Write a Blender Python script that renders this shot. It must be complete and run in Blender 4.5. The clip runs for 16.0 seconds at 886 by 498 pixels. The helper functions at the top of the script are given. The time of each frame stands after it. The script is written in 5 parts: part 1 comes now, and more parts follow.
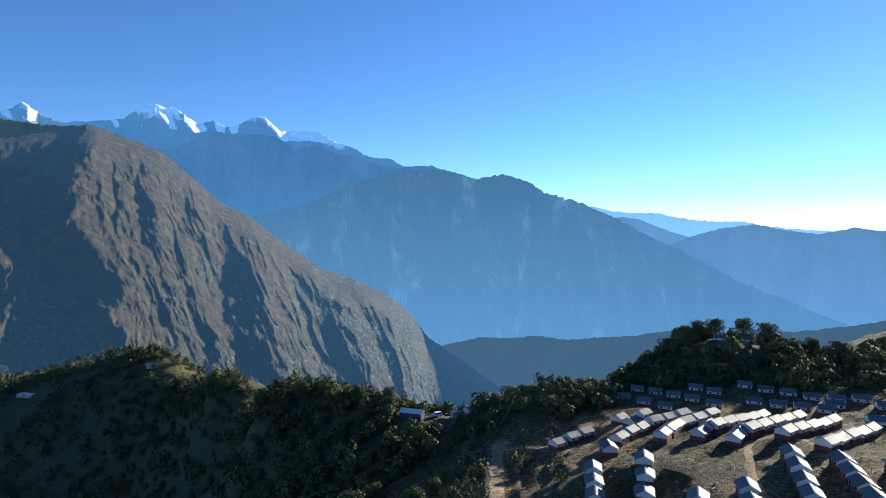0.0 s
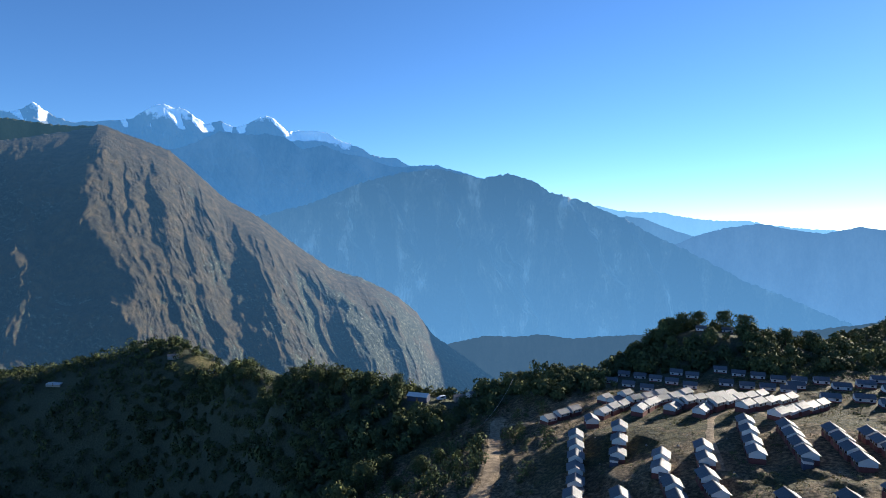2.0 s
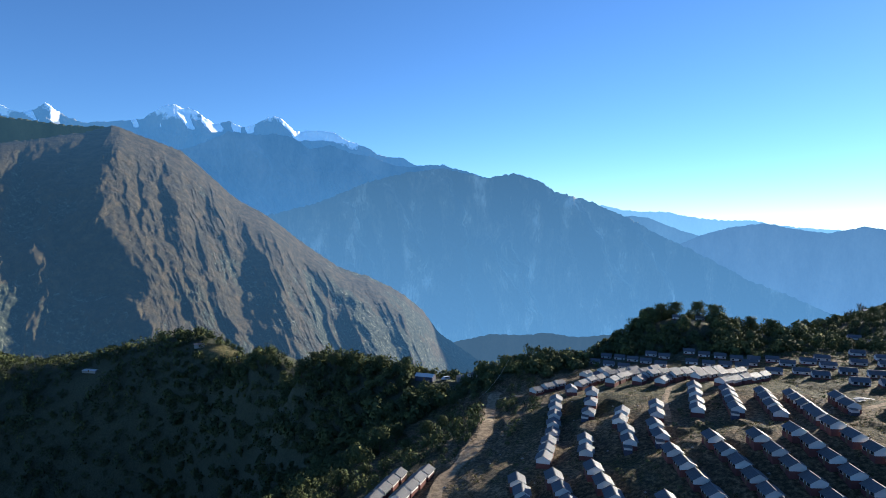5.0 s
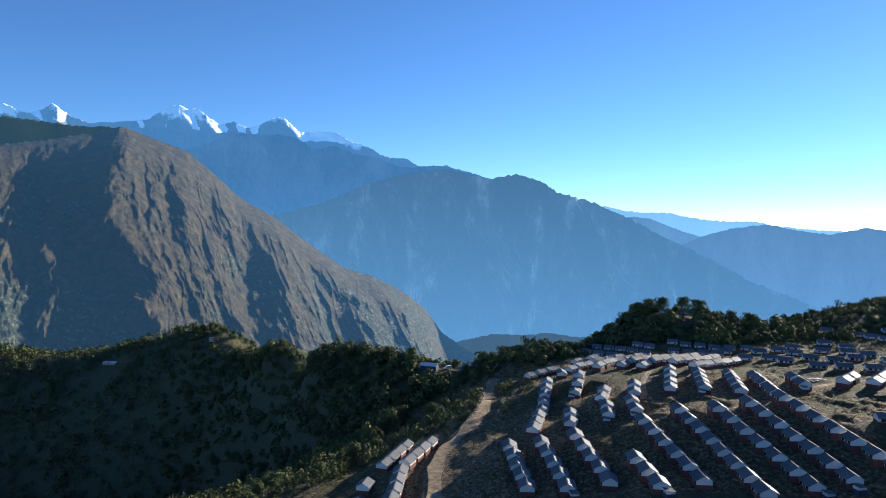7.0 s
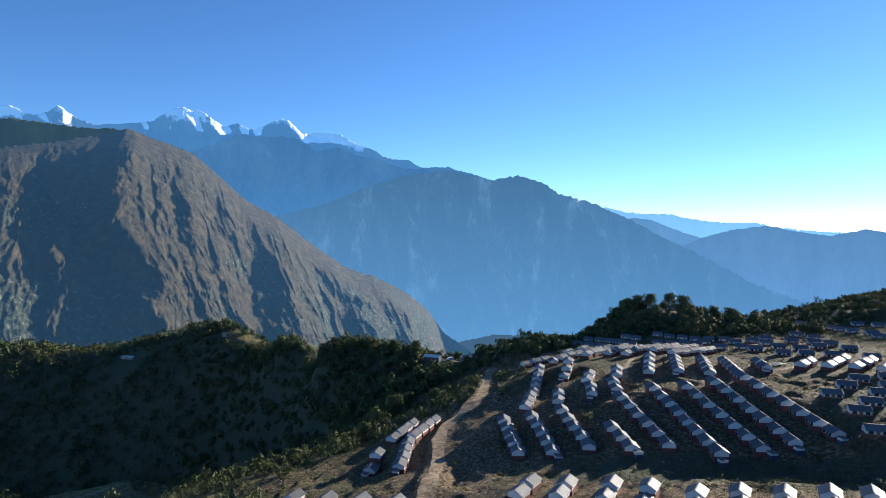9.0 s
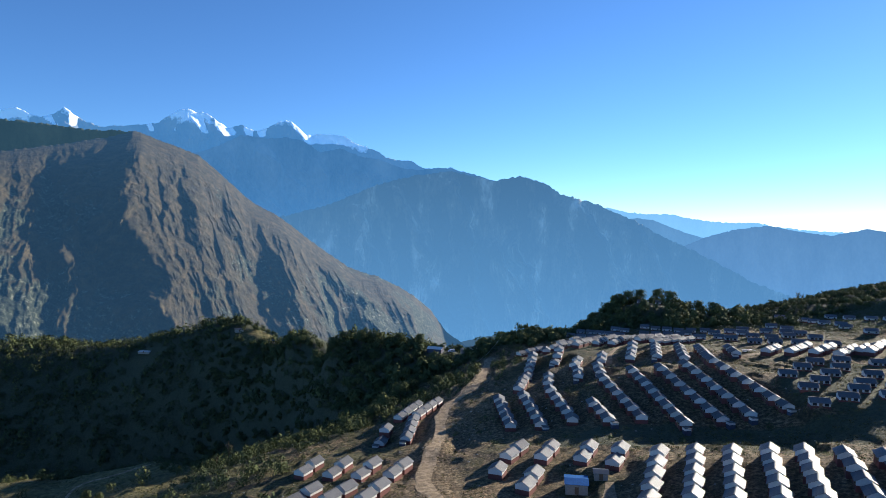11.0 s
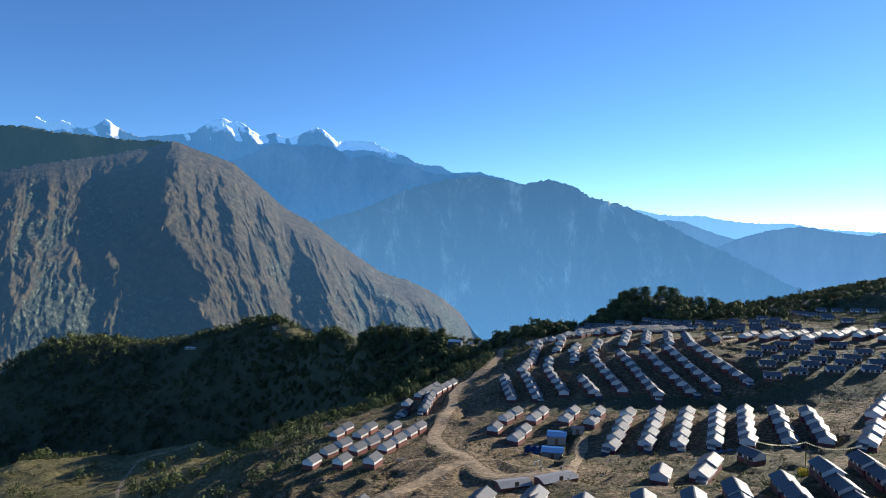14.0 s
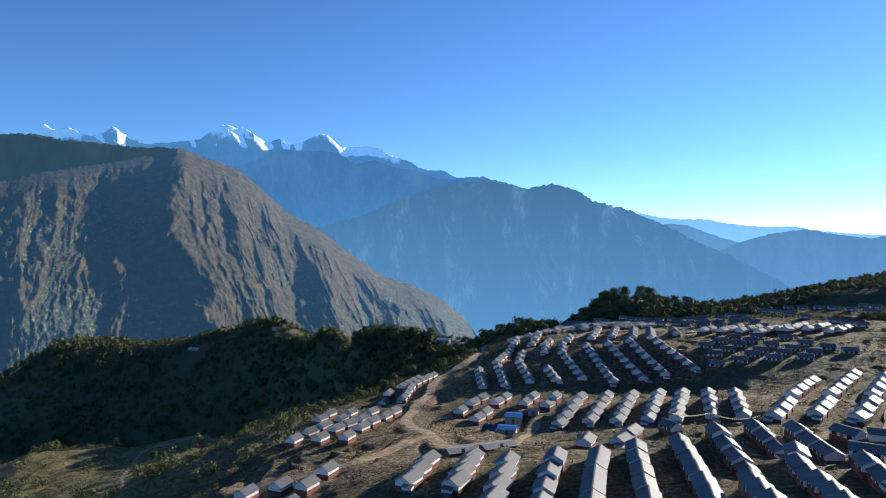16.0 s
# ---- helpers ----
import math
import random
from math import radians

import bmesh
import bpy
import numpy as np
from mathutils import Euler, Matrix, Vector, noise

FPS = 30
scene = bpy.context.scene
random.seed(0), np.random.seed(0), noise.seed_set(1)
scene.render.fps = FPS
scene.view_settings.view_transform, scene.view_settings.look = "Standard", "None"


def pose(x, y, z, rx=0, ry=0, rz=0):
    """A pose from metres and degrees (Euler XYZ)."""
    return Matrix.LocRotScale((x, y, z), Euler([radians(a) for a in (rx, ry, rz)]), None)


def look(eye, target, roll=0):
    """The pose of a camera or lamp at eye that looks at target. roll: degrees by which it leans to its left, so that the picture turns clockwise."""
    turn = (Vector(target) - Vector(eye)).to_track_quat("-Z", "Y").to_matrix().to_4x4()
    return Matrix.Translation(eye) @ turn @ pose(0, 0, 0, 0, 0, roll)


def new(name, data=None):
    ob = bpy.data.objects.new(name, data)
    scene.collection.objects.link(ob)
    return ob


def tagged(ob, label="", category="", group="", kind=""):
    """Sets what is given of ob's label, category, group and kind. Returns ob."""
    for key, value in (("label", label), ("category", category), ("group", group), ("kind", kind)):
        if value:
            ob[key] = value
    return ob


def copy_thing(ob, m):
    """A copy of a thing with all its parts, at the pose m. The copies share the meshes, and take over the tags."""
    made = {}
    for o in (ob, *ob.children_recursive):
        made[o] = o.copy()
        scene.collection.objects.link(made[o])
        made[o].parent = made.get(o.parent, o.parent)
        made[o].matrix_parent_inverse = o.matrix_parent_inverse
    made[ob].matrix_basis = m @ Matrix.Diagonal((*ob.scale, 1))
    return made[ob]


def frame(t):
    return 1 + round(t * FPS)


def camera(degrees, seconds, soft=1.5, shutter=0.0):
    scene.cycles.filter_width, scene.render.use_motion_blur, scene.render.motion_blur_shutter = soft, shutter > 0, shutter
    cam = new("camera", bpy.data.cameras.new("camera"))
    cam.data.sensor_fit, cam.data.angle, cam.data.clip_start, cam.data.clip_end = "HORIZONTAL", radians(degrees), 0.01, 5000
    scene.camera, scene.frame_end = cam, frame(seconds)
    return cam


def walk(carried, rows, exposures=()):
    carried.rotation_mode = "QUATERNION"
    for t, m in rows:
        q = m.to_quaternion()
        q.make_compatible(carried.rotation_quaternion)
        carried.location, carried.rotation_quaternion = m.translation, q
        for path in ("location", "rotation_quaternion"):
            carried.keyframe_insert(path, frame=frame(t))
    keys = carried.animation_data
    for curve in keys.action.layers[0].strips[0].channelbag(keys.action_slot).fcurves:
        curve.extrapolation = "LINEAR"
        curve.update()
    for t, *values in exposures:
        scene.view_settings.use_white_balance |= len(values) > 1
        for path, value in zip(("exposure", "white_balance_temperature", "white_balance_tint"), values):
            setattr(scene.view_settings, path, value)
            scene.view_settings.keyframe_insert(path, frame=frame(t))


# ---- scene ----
cam = camera(69.95, 16.0, soft=0.85)
walk(cam, [
    (0.0, pose(-7.11, 210.00, 100.88, 87.741, -0.171, -6.067)),
    (0.5, pose(-7.73, 203.24, 100.90, 87.699, -0.213, -5.907)),
    (1.0, pose(-8.16, 197.04, 100.88, 87.684, -0.189, -5.780)),
    (1.5, pose(-8.46, 190.93, 100.98, 87.663, -0.206, -5.637)),
    (2.0, pose(-9.10, 184.32, 101.11, 87.657, -0.219, -5.558)),
    (2.5, pose(-9.55, 177.75, 101.27, 87.653, -0.245, -5.416)),
    (3.0, pose(-9.73, 171.76, 101.20, 87.639, -0.233, -5.318)),
    (3.5, pose(-10.25, 165.43, 101.12, 87.608, -0.279, -5.260)),
    (4.0, pose(-10.68, 158.75, 101.34, 87.577, -0.279, -5.157)),
    (6.5, pose(-13.75, 124.87, 101.61, 87.599, -0.382, -4.809)),
    (7.0, pose(-14.22, 118.48, 101.40, 87.619, -0.422, -4.731)),
    (7.5, pose(-14.80, 112.07, 101.47, 87.659, -0.432, -4.693)),
    (8.0, pose(-15.39, 105.28, 101.32, 87.700, -0.483, -4.645)),
    (8.5, pose(-16.05, 98.51, 101.33, 87.688, -0.458, -4.602)),
    (9.0, pose(-16.68, 91.50, 101.38, 87.719, -0.448, -4.554)),
    (11.5, pose(-18.37, 57.66, 101.36, 87.757, -0.295, -4.063)),
    (12.0, pose(-18.23, 50.77, 101.31, 87.749, -0.162, -3.561)),
    (12.5, pose(-17.82, 43.70, 101.36, 87.743, 0.005, -2.758)),
    (13.0, pose(-16.51, 36.81, 101.31, 87.813, 0.121, -2.146)),
    (13.5, pose(-14.91, 30.43, 101.29, 87.938, 0.194, -1.824)),
    (14.0, pose(-12.81, 23.97, 100.92, 88.114, 0.176, -1.572)),
    (14.5, pose(-10.08, 18.02, 100.74, 88.243, 0.265, -1.406)),
    (15.0, pose(-7.17, 12.21, 100.53, 88.305, 0.300, -1.286)),
    (15.5, pose(-3.89, 5.85, 100.30, 88.379, 0.396, -1.131)),
    (16.0, pose(0.00, 0.00, 100.00, 88.542, 0.469, -1.062)),
], [(0.0, 1.18, 6050, 8), (16.0, 1.18, 6050, 8)])
# ---- world and light ----
SUN_BEARING, SUN_HEIGHT = 53.0, 16.0      # degrees right of the +y axis, degrees above the horizon
world = bpy.data.worlds.new("sky")
scene.world = world
world.use_nodes = True
wn, wl = world.node_tree.nodes, world.node_tree.links
wn.clear()
sky = wn.new("ShaderNodeTexSky")
sky.sky_type, sky.sun_disc = "NISHITA", False
sky.sun_elevation, sky.sun_rotation = radians(SUN_HEIGHT), radians(SUN_BEARING)
sky.altitude, sky.air_density, sky.dust_density, sky.ozone_density = 2600, 1.0, 0.2, 6.0
back, wout = wn.new("ShaderNodeBackground"), wn.new("ShaderNodeOutputWorld")
back.inputs["Strength"].default_value = 0.08
wl.new(sky.outputs[0], back.inputs["Color"])
wl.new(back.outputs[0], wout.inputs["Surface"])
sun = new("sun", bpy.data.lights.new("sun", "SUN"))
sun.data.energy, sun.data.angle, sun.data.color = 5.0, radians(0.5), (1.0, 0.86, 0.68)
_b, _h = radians(SUN_BEARING), radians(SUN_HEIGHT)
SUN_WAY = Vector((math.sin(_b) * math.cos(_h), math.cos(_b) * math.cos(_h), math.sin(_h)))
sun.matrix_world = look(SUN_WAY * 900, (0, 0, 0))


# ---- materials ----
def material(name, rough=0.8, metal=0.0):
    m = bpy.data.materials.new(name)
    m.use_nodes = True
    n, l = m.node_tree.nodes, m.node_tree.links
    b = n["Principled BSDF"]
    b.inputs["Roughness"].default_value, b.inputs["Metallic"].default_value = rough, metal
    b.inputs["Specular IOR Level"].default_value = 0.3
    return m, n, l, b


def noise_node(n, l, scale, detail=4.0, rough=0.6, where="Object", stretch=None):
    tc = n.new("ShaderNodeTexCoord")
    t = n.new("ShaderNodeTexNoise")
    t.inputs["Scale"].default_value, t.inputs["Detail"].default_value, t.inputs["Roughness"].default_value = scale, detail, rough
    if stretch:
        mp = n.new("ShaderNodeMapping")
        mp.inputs["Scale"].default_value = stretch
        l.new(tc.outputs[where], mp.inputs[0])
        l.new(mp.outputs[0], t.inputs["Vector"])
    else:
        l.new(tc.outputs[where], t.inputs["Vector"])
    return t.outputs["Fac"]


def ramp(n, l, fac, stops):
    r = n.new("ShaderNodeValToRGB")
    e = r.color_ramp.elements
    while len(e) < len(stops):
        e.new(0.5)
    for k, (p, c) in zip(e, stops):
        k.position, k.color = p, (*c, 1)
    l.new(fac, r.inputs[0])
    return r.outputs[0]


def mix(n, l, fac, a, b, how="MIX"):
    x = n.new("ShaderNodeMix")
    x.data_type, x.blend_type = "RGBA", how
    for sock, v in ((x.inputs[0], fac), (x.inputs[6], a), (x.inputs[7], b)):
        if isinstance(v, (int, float)):
            sock.default_value = v
        elif isinstance(v, tuple):
            sock.default_value = (*v, 1)
        else:
            l.new(v, sock)
    return x.outputs[2]


def bump(n, l, b, fac, strength, distance):
    u = n.new("ShaderNodeBump")
    u.inputs["Strength"].default_value, u.inputs["Distance"].default_value = strength, distance
    l.new(fac, u.inputs["Height"])
    l.new(u.outputs[0], b.inputs["Normal"])


def simple(name, colour, rough=0.8, metal=0.0, var=0.18, scale=3.0, relief=0.0):
    """A surface of one paint with stains at two scales and a slight difference from thing to thing."""
    m, n, l, b = material(name, rough, metal)
    dark = tuple(c * (1 - 2 * var) for c in colour)
    pale = tuple(min(1, c * (1 + var)) for c in colour)
    c = ramp(n, l, noise_node(n, l, scale), [(0.3, dark), (0.7, pale)])
    c = mix(n, l, 0.35, c, ramp(n, l, noise_node(n, l, scale * 9), [(0.35, dark), (0.65, pale)]))
    oi = n.new("ShaderNodeObjectInfo")
    g = ramp(n, l, oi.outputs["Random"], [(0, (0.8, 0.8, 0.8)), (1, (1, 1, 1))])
    l.new(mix(n, l, 1.0, c, g, "MULTIPLY"), b.inputs["Base Color"])
    if relief:
        bump(n, l, b, noise_node(n, l, scale * 6), 0.5, relief)
    return m


SHED_ROOF = simple("weathered_grey_sheet", (0.27, 0.27, 0.275), 0.6, 0.3, 0.12, 1.2)
ROOF = simple("galvanised_sheet", (0.2, 0.204, 0.212), 0.58, 0.82, 0.1, 1.2)
ROOF.node_tree.nodes["Principled BSDF"].inputs["Specular Tint"].default_value = (0.55, 0.55, 0.55, 1)
WHITE = simple("white_plaster", (0.64, 0.635, 0.62), 0.8, 0, 0.06, 1.5, 0.01)
RED = simple("red_plaster", (0.17, 0.064, 0.058), 0.85, 0, 0.12, 1.5, 0.01)
BLUE_TIN = simple("blue_sheet", (0.022, 0.115, 0.34), 0.75, 0.0, 0.12, 1.5)
BLUE_TIN.node_tree.nodes["Principled BSDF"].inputs["Specular IOR Level"].default_value = 0.05
BLUE_PAINT = simple("blue_paint", (0.055, 0.065, 0.11), 0.6, 0, 0.1, 2)
TARP = simple("tarpaulin", (0.025, 0.07, 0.22), 0.5, 0, 0.1, 2, 0.05)
GREY_WALL = simple("weathered_boards", (0.4, 0.37, 0.33), 0.85, 0, 0.15, 2)
GLASS = simple("window_pane", (0.03, 0.035, 0.045), 0.15, 0, 0.1, 1)
WOOD = simple("timber", (0.2, 0.13, 0.08), 0.8, 0, 0.2, 3)
STONE = simple("rubble_stone", (0.3, 0.28, 0.25), 0.9, 0, 0.2, 4, 0.05)
WHITE_CAR = simple("white_car_paint", (0.75, 0.75, 0.76), 0.3, 0, 0.03, 1)
RUBBER = simple("rubber", (0.03, 0.03, 0.03), 0.8, 0, 0.1, 4)
BARK = simple("bark", (0.1, 0.075, 0.05), 0.9, 0, 0.2, 2)
FLAG = simple("flag_cloth", (0.7, 0.68, 0.5), 0.8, 0, 0.2, 0.6)
YELLOW = simple("yellow_cloth", (0.6, 0.48, 0.05), 0.8, 0, 0.15, 1)
ROPE = simple("rope", (0.6, 0.58, 0.54), 0.9, 0, 0.1, 1)


def leaf_material(name, dark, mid_, pale):
    m, n, l, b = material(name, 0.75)
    ge = n.new("ShaderNodeNewGeometry")
    c = ramp(n, l, ge.outputs["Random Per Island"], [(0, dark), (0.6, mid_), (1, pale)])
    c2 = ramp(n, l, noise_node(n, l, 0.05, 3), [(0.35, (0.62, 0.68, 0.62)), (0.7, (1.15, 1.1, 0.9))])
    c = mix(n, l, 1.0, c, c2, "MULTIPLY")
    at = n.new("ShaderNodeAttribute")
    at.attribute_name = "tone"
    c = mix(n, l, 1.0, c, ramp(n, l, at.outputs["Fac"], [(0, (0.78, 0.82, 0.82)), (0.5, (0.95, 0.97, 0.9)), (0.8, (1.1, 1.08, 0.95)), (1, (1.25, 1.2, 1.0))]), "MULTIPLY")
    l.new(c, b.inputs["Base Color"])
    b.inputs["Specular IOR Level"].default_value = 0.03
    tr, mx = n.new("ShaderNodeBsdfTranslucent"), n.new("ShaderNodeMixShader")
    mx.inputs[0].default_value = 0.05
    l.new(c, tr.inputs["Color"])
    l.new(b.outputs[0], mx.inputs[1])
    l.new(tr.outputs[0], mx.inputs[2])
    l.new(mx.outputs[0], n["Material Output"].inputs["Surface"])
    return m


LEAF = leaf_material("leaves", (0.078, 0.096, 0.06), (0.1, 0.118, 0.066), (0.135, 0.145, 0.074))
LEAF_DRY = leaf_material("dry_scrub", (0.045, 0.046, 0.022), (0.095, 0.09, 0.04), (0.19, 0.16, 0.07))


# ---- lay of the land ----
# heights of the village spur (x, y, z)
VILLAGE = [(-28, 174, 34), (5, 150, 44), (55, 165, 44), (70, 154, 48), (113, 198, 45), (106, 213, 42), (73, 229, 38),
           (27, 217, 32), (19, 250, 32), (-15, 254, 25), (-48, 219, 27), (-78, 272, 13), (-22, 315, 17), (0, 340, 22),
           (23, 312, 29), (62, 335, 39), (86, 255, 39), (96, 268, 44), (130, 256, 48), (139, 310, 48), (60, 370, 38),
           (95, 355, 43), (150, 397, 42), (216, 349, 51), (132, 432, 38), (34, 425, 19), (180, 277, 50),
           (92, 246, 35.5), (107, 239, 38), (70, 252, 34)]
# the wooded ridge, the saddle and the hill behind the village
RIDGE = [(24, 485, 10), (6, 482, 13), (-14, 500, 15), (-36, 519, 12), (-64, 535, 15), (-55, 590, -12), (-84, 640, -14), (-150, 730, -20), (-104, 600, 5), (-176, 690, 0), (-242, 705, -14),
         (-309, 735, -26), (-406, 700, -34), (-505, 745, -52), (149, 490, 47), (165, 470, 46), (194, 459, 43), (123, 480, 37),
         (98, 484, 21), (74, 468, 34), (74, 496, 23), (48, 488, 18), (190, 444, 45), (207, 452, 42), (232, 472, 46), (285, 520, 43), (410, 654, 28), (185, 520, 22), (240, 545, 18), (310, 610, 10), (150, 540, 18)]
# valleys and far slopes
VALLEY = [(-28, 362, 9), (-92, 351, -7), (-150, 412, -36), (-108, 482, -75), (-163, 458, -44), (-197, 445, -49), (-215, 459, -59), (-276, 466, -69), (-191, 392, -43), (-205, 495, -118), (-165, 500, -108), (-250, 505, -125), (-180, 575, -175), (-310, 570, -190), (-112, 545, -105), (-70, 490, -45), (-50, 440, -22), (30, 600, -75), (150, 640, -40),
          (-110, 760, -120), (-300, 900, -200), (300, 800, -90), (0, 0, 50), (0, -150, 60), (-150, 120, 0), (-230, 230, -36),
          (200, 130, 60), (320, 250, 66), (500, 400, 80), (-100, 215, 4), (-600, 700, -150), (-250, 350, -46),
          (-400, 430, -105), (-420, 560, -170), (-120, 300, -10)]


PTS = np.array(VILLAGE + RIDGE + VALLEY, float)
_n = len(PTS)


def spline_kernel(d2):
    return 0.5 * d2 * np.log(d2 + 1e-9)


def spline_weights():
    xy = PTS[:, :2] / 100
    d2 = ((xy[:, None] - xy[None]) ** 2).sum(-1)
    a = np.zeros((_n + 3, _n + 3))
    a[:_n, :_n] = spline_kernel(d2) + np.eye(_n) * 0.04
    a[:_n, _n], a[:_n, _n + 1:], a[_n, :_n], a[_n + 1:, :_n] = 1, xy, 1, xy.T
    return np.linalg.solve(a, np.r_[PTS[:, 2], 0, 0, 0])


WTS = spline_weights()


def hash2(ix, iy, seed):
    h = (ix.astype(np.int64) * 374761393 + iy.astype(np.int64) * 668265263 + seed * 974711) & 0x7FFFFFFF
    h = ((h ^ (h >> 13)) * 1274126177) & 0x7FFFFFFF
    return ((h ^ (h >> 16)) & 0xFFFF) / 65535.0


def value_noise(x, y, seed=0):
    ix, iy = np.floor(x), np.floor(y)
    fx, fy = x - ix, y - iy
    fx, fy = fx * fx * (3 - 2 * fx), fy * fy * (3 - 2 * fy)
    a, b = hash2(ix, iy, seed), hash2(ix + 1, iy, seed)
    c, d = hash2(ix, iy + 1, seed), hash2(ix + 1, iy + 1, seed)
    return (a + (b - a) * fx) * (1 - fy) + (c + (d - c) * fx) * fy


def fbm(x, y, octaves=5, seed=0, gain=0.5, ridged=False):
    s, amp, tot = 0, 1.0, 0
    for k in range(octaves):
        v = value_noise(x + 17.3 * k, y - 9.1 * k, seed + k)
        if ridged:
            v = 1 - np.abs(2 * v - 1)
        s, tot = s + amp * v, tot + amp
        x, y, amp = x * 2.03 + 0.31 * y, y * 2.03 - 0.31 * x, amp * gain
    return s / tot


def smooth(a, b, v):
    t = np.clip((v - a) / (b - a), 0, 1)
    return t * t * (3 - 2 * t)


PLOTS = []        # x, y, height and bearing of every house plot


def row(x, y, z, bearing, count=1, step=7.3, rise=0.0):
    """A row of house plots from its first plot on, along the bearing (degrees from the x axis)."""
    c, s = math.cos(radians(bearing)), math.sin(radians(bearing))
    for k in range(count):
        PLOTS.append((x + c * step * k, y + s * step * k, z + rise * k, bearing, k == count - 1, count))


# house rows: first plot, height, bearing, number of houses, step and rise from house to house
row(51.6, 407.3, 28.5, 31, 3, 6.49, 0.41)
row(59.1, 382.9, 35.0, 80)
row(66.2, 392.2, 34.8, 40, 3, 6.50, 0.00)
row(76.2, 384.8, 37.8, 47, 3, 6.50, -0.19)
row(85.9, 381.3, 39.1, 42, 2, 6.48, 0.46)
row(90.6, 371.6, 41.0, 45, 2, 6.50, -0.05)
row(76.7, 418.7, 32.1, 40)
row(78.1, 411.7, 33.2, 32, 2, 6.43, 0.93)
row(82.6, 404.8, 35.4, 23, 3, 6.49, 0.29)
row(89.7, 397.8, 37.1, 27, 3, 6.49, 0.34)
row(92.4, 384.7, 40.5, 30, 5, 6.48, -0.53)
row(97.8, 376.4, 41.8, 29, 5, 6.49, -0.42)
row(103.3, 368.3, 43.3, 29, 5, 6.48, -0.48)
row(106.0, 356.5, 44.4, 30, 5, 6.49, -0.42)
row(48.6, 366.5, 35.8, -107, 5, 6.43, -0.94)
row(37.2, 332.3, 32.6, -110, 3, 6.50, -0.19)
row(60.6, 362.2, 39.5, -113, 3, 6.23, -1.86)
row(92.3, 350.4, 43.9, -114, 4, 6.46, -0.73)
row(73.8, 338.8, 41.3, -111, 2, 6.46, -0.76)
row(66.9, 323.6, 40.2, -101, 2, 6.39, -1.19)
row(62.0, 302.0, 40.2, -86, 6, 6.43, -0.98)
row(62.8, 339.4, 39.2, -116, 2, 6.46, -0.75)
row(58.4, 323.8, 38.3, -104, 2, 6.46, -0.74)
row(46.5, 325.1, 35.3, -107, 2, 6.46, -0.69)
row(41.7, 303.3, 35.5, -87, 5, 6.45, -0.77)
row(31.7, 304.9, 33.0, -89, 5, 6.47, -0.62)
row(22.6, 309.5, 30.4, -90, 5, 6.49, -0.40)
row(51.8, 281.5, 36.3, -87, 3, 6.47, -0.59)
row(100.3, 344.2, 44.3, -111, 4, 6.50, -0.22)
row(108.2, 336.7, 45.3, -109, 4, 6.50, -0.20)
row(115.6, 332.9, 45.4, -108, 5, 6.50, 0.24)
row(124.4, 323.7, 47.0, -101, 2, 6.48, -0.46)
row(74.6, 304.6, 42.5, -90, 8, 6.44, -0.89)
row(83.3, 298.4, 44.8, -84, 7, 6.37, -1.30)
row(93.1, 298.3, 46.2, -85, 7, 6.38, -1.24)
row(103.4, 297.9, 47.8, -82, 7, 6.40, -1.14)
row(-16.0, 328.9, 18.3, 67, 4, 6.50, -0.11)
row(-8.2, 323.3, 21.3, 65, 4, 6.50, -0.09)
row(-10.8, 314.5, 21.2, -99, 4, 6.50, -0.18)
row(-21.7, 307.8, 19.9, -107, 2, 5.79, -2.96)
row(-48.8, 222.5, 25.7, 64)
row(-38.6, 215.6, 28.4, 64)
row(-28.7, 210.7, 30.2, 64)
row(-45.5, 235.9, 24.3, 53, 2, 6.48, 0.51)
row(-35.6, 232.7, 26.2, 53, 2, 6.48, 0.50)
row(-25.9, 229.8, 27.6, 58, 2, 6.49, 0.40)
row(-47.8, 270.0, 18.9, 62, 2, 6.47, 0.64)
row(-37.7, 261.8, 21.4, 61, 2, 6.45, 0.80)
row(-28.6, 256.1, 23.1, 59, 2, 6.42, 0.99)
row(-18.9, 251.2, 25.2, 60, 2, 6.49, 0.28)
row(10.5, 238.1, 30.6, 62)
row(15.9, 248.8, 30.9, 52, 2, 6.48, 0.55)
row(25.1, 244.1, 32.2, 58, 2, 6.49, 0.39)
row(16.1, 225.7, 31.3, 58, 2, 6.45, 0.82)
row(35.5, 240.3, 33.0, 56, 2, 6.45, 0.81)
row(43.2, 235.2, 33.4, 56, 2, 6.31, 1.56)
row(54.5, 232.0, 36.8, -118, 5, 6.47, -0.65)
row(63.8, 229.8, 37.7, -117, 5, 6.48, -0.49)
row(71.6, 225.1, 39.1, -117, 5, 6.48, -0.48)
row(80.1, 222.1, 40.2, -116, 5, 6.49, -0.44)
row(87.1, 218.4, 41.2, -115, 5, 6.49, -0.30)
row(93.3, 211.7, 42.9, -110, 4, 6.46, -0.70)
row(100.1, 206.8, 43.9, -109, 4, 6.48, -0.50)
row(40.3, 164.3, 43.4, 65)
row(53.4, 168.7, 44.0, -128, 2, 6.49, -0.41)
row(130.6, 214.7, 46.0, -137, 4, 6.49, -0.28)
row(106.7, 187.2, 46.1, -133, 3, 6.49, -0.41)
row(144.6, 213.9, 48.3, -137, 5, 6.48, -0.47)
row(116.2, 183.0, 47.4, -134, 3, 6.50, -0.23)
row(148.3, 203.6, 49.8, -135, 4, 6.46, -0.73)
row(122.8, 174.2, 49.6, -136, 3, 6.47, -0.66)
row(-1.3, 154.7, 42.3, -108, 3, 6.50, 0.07)
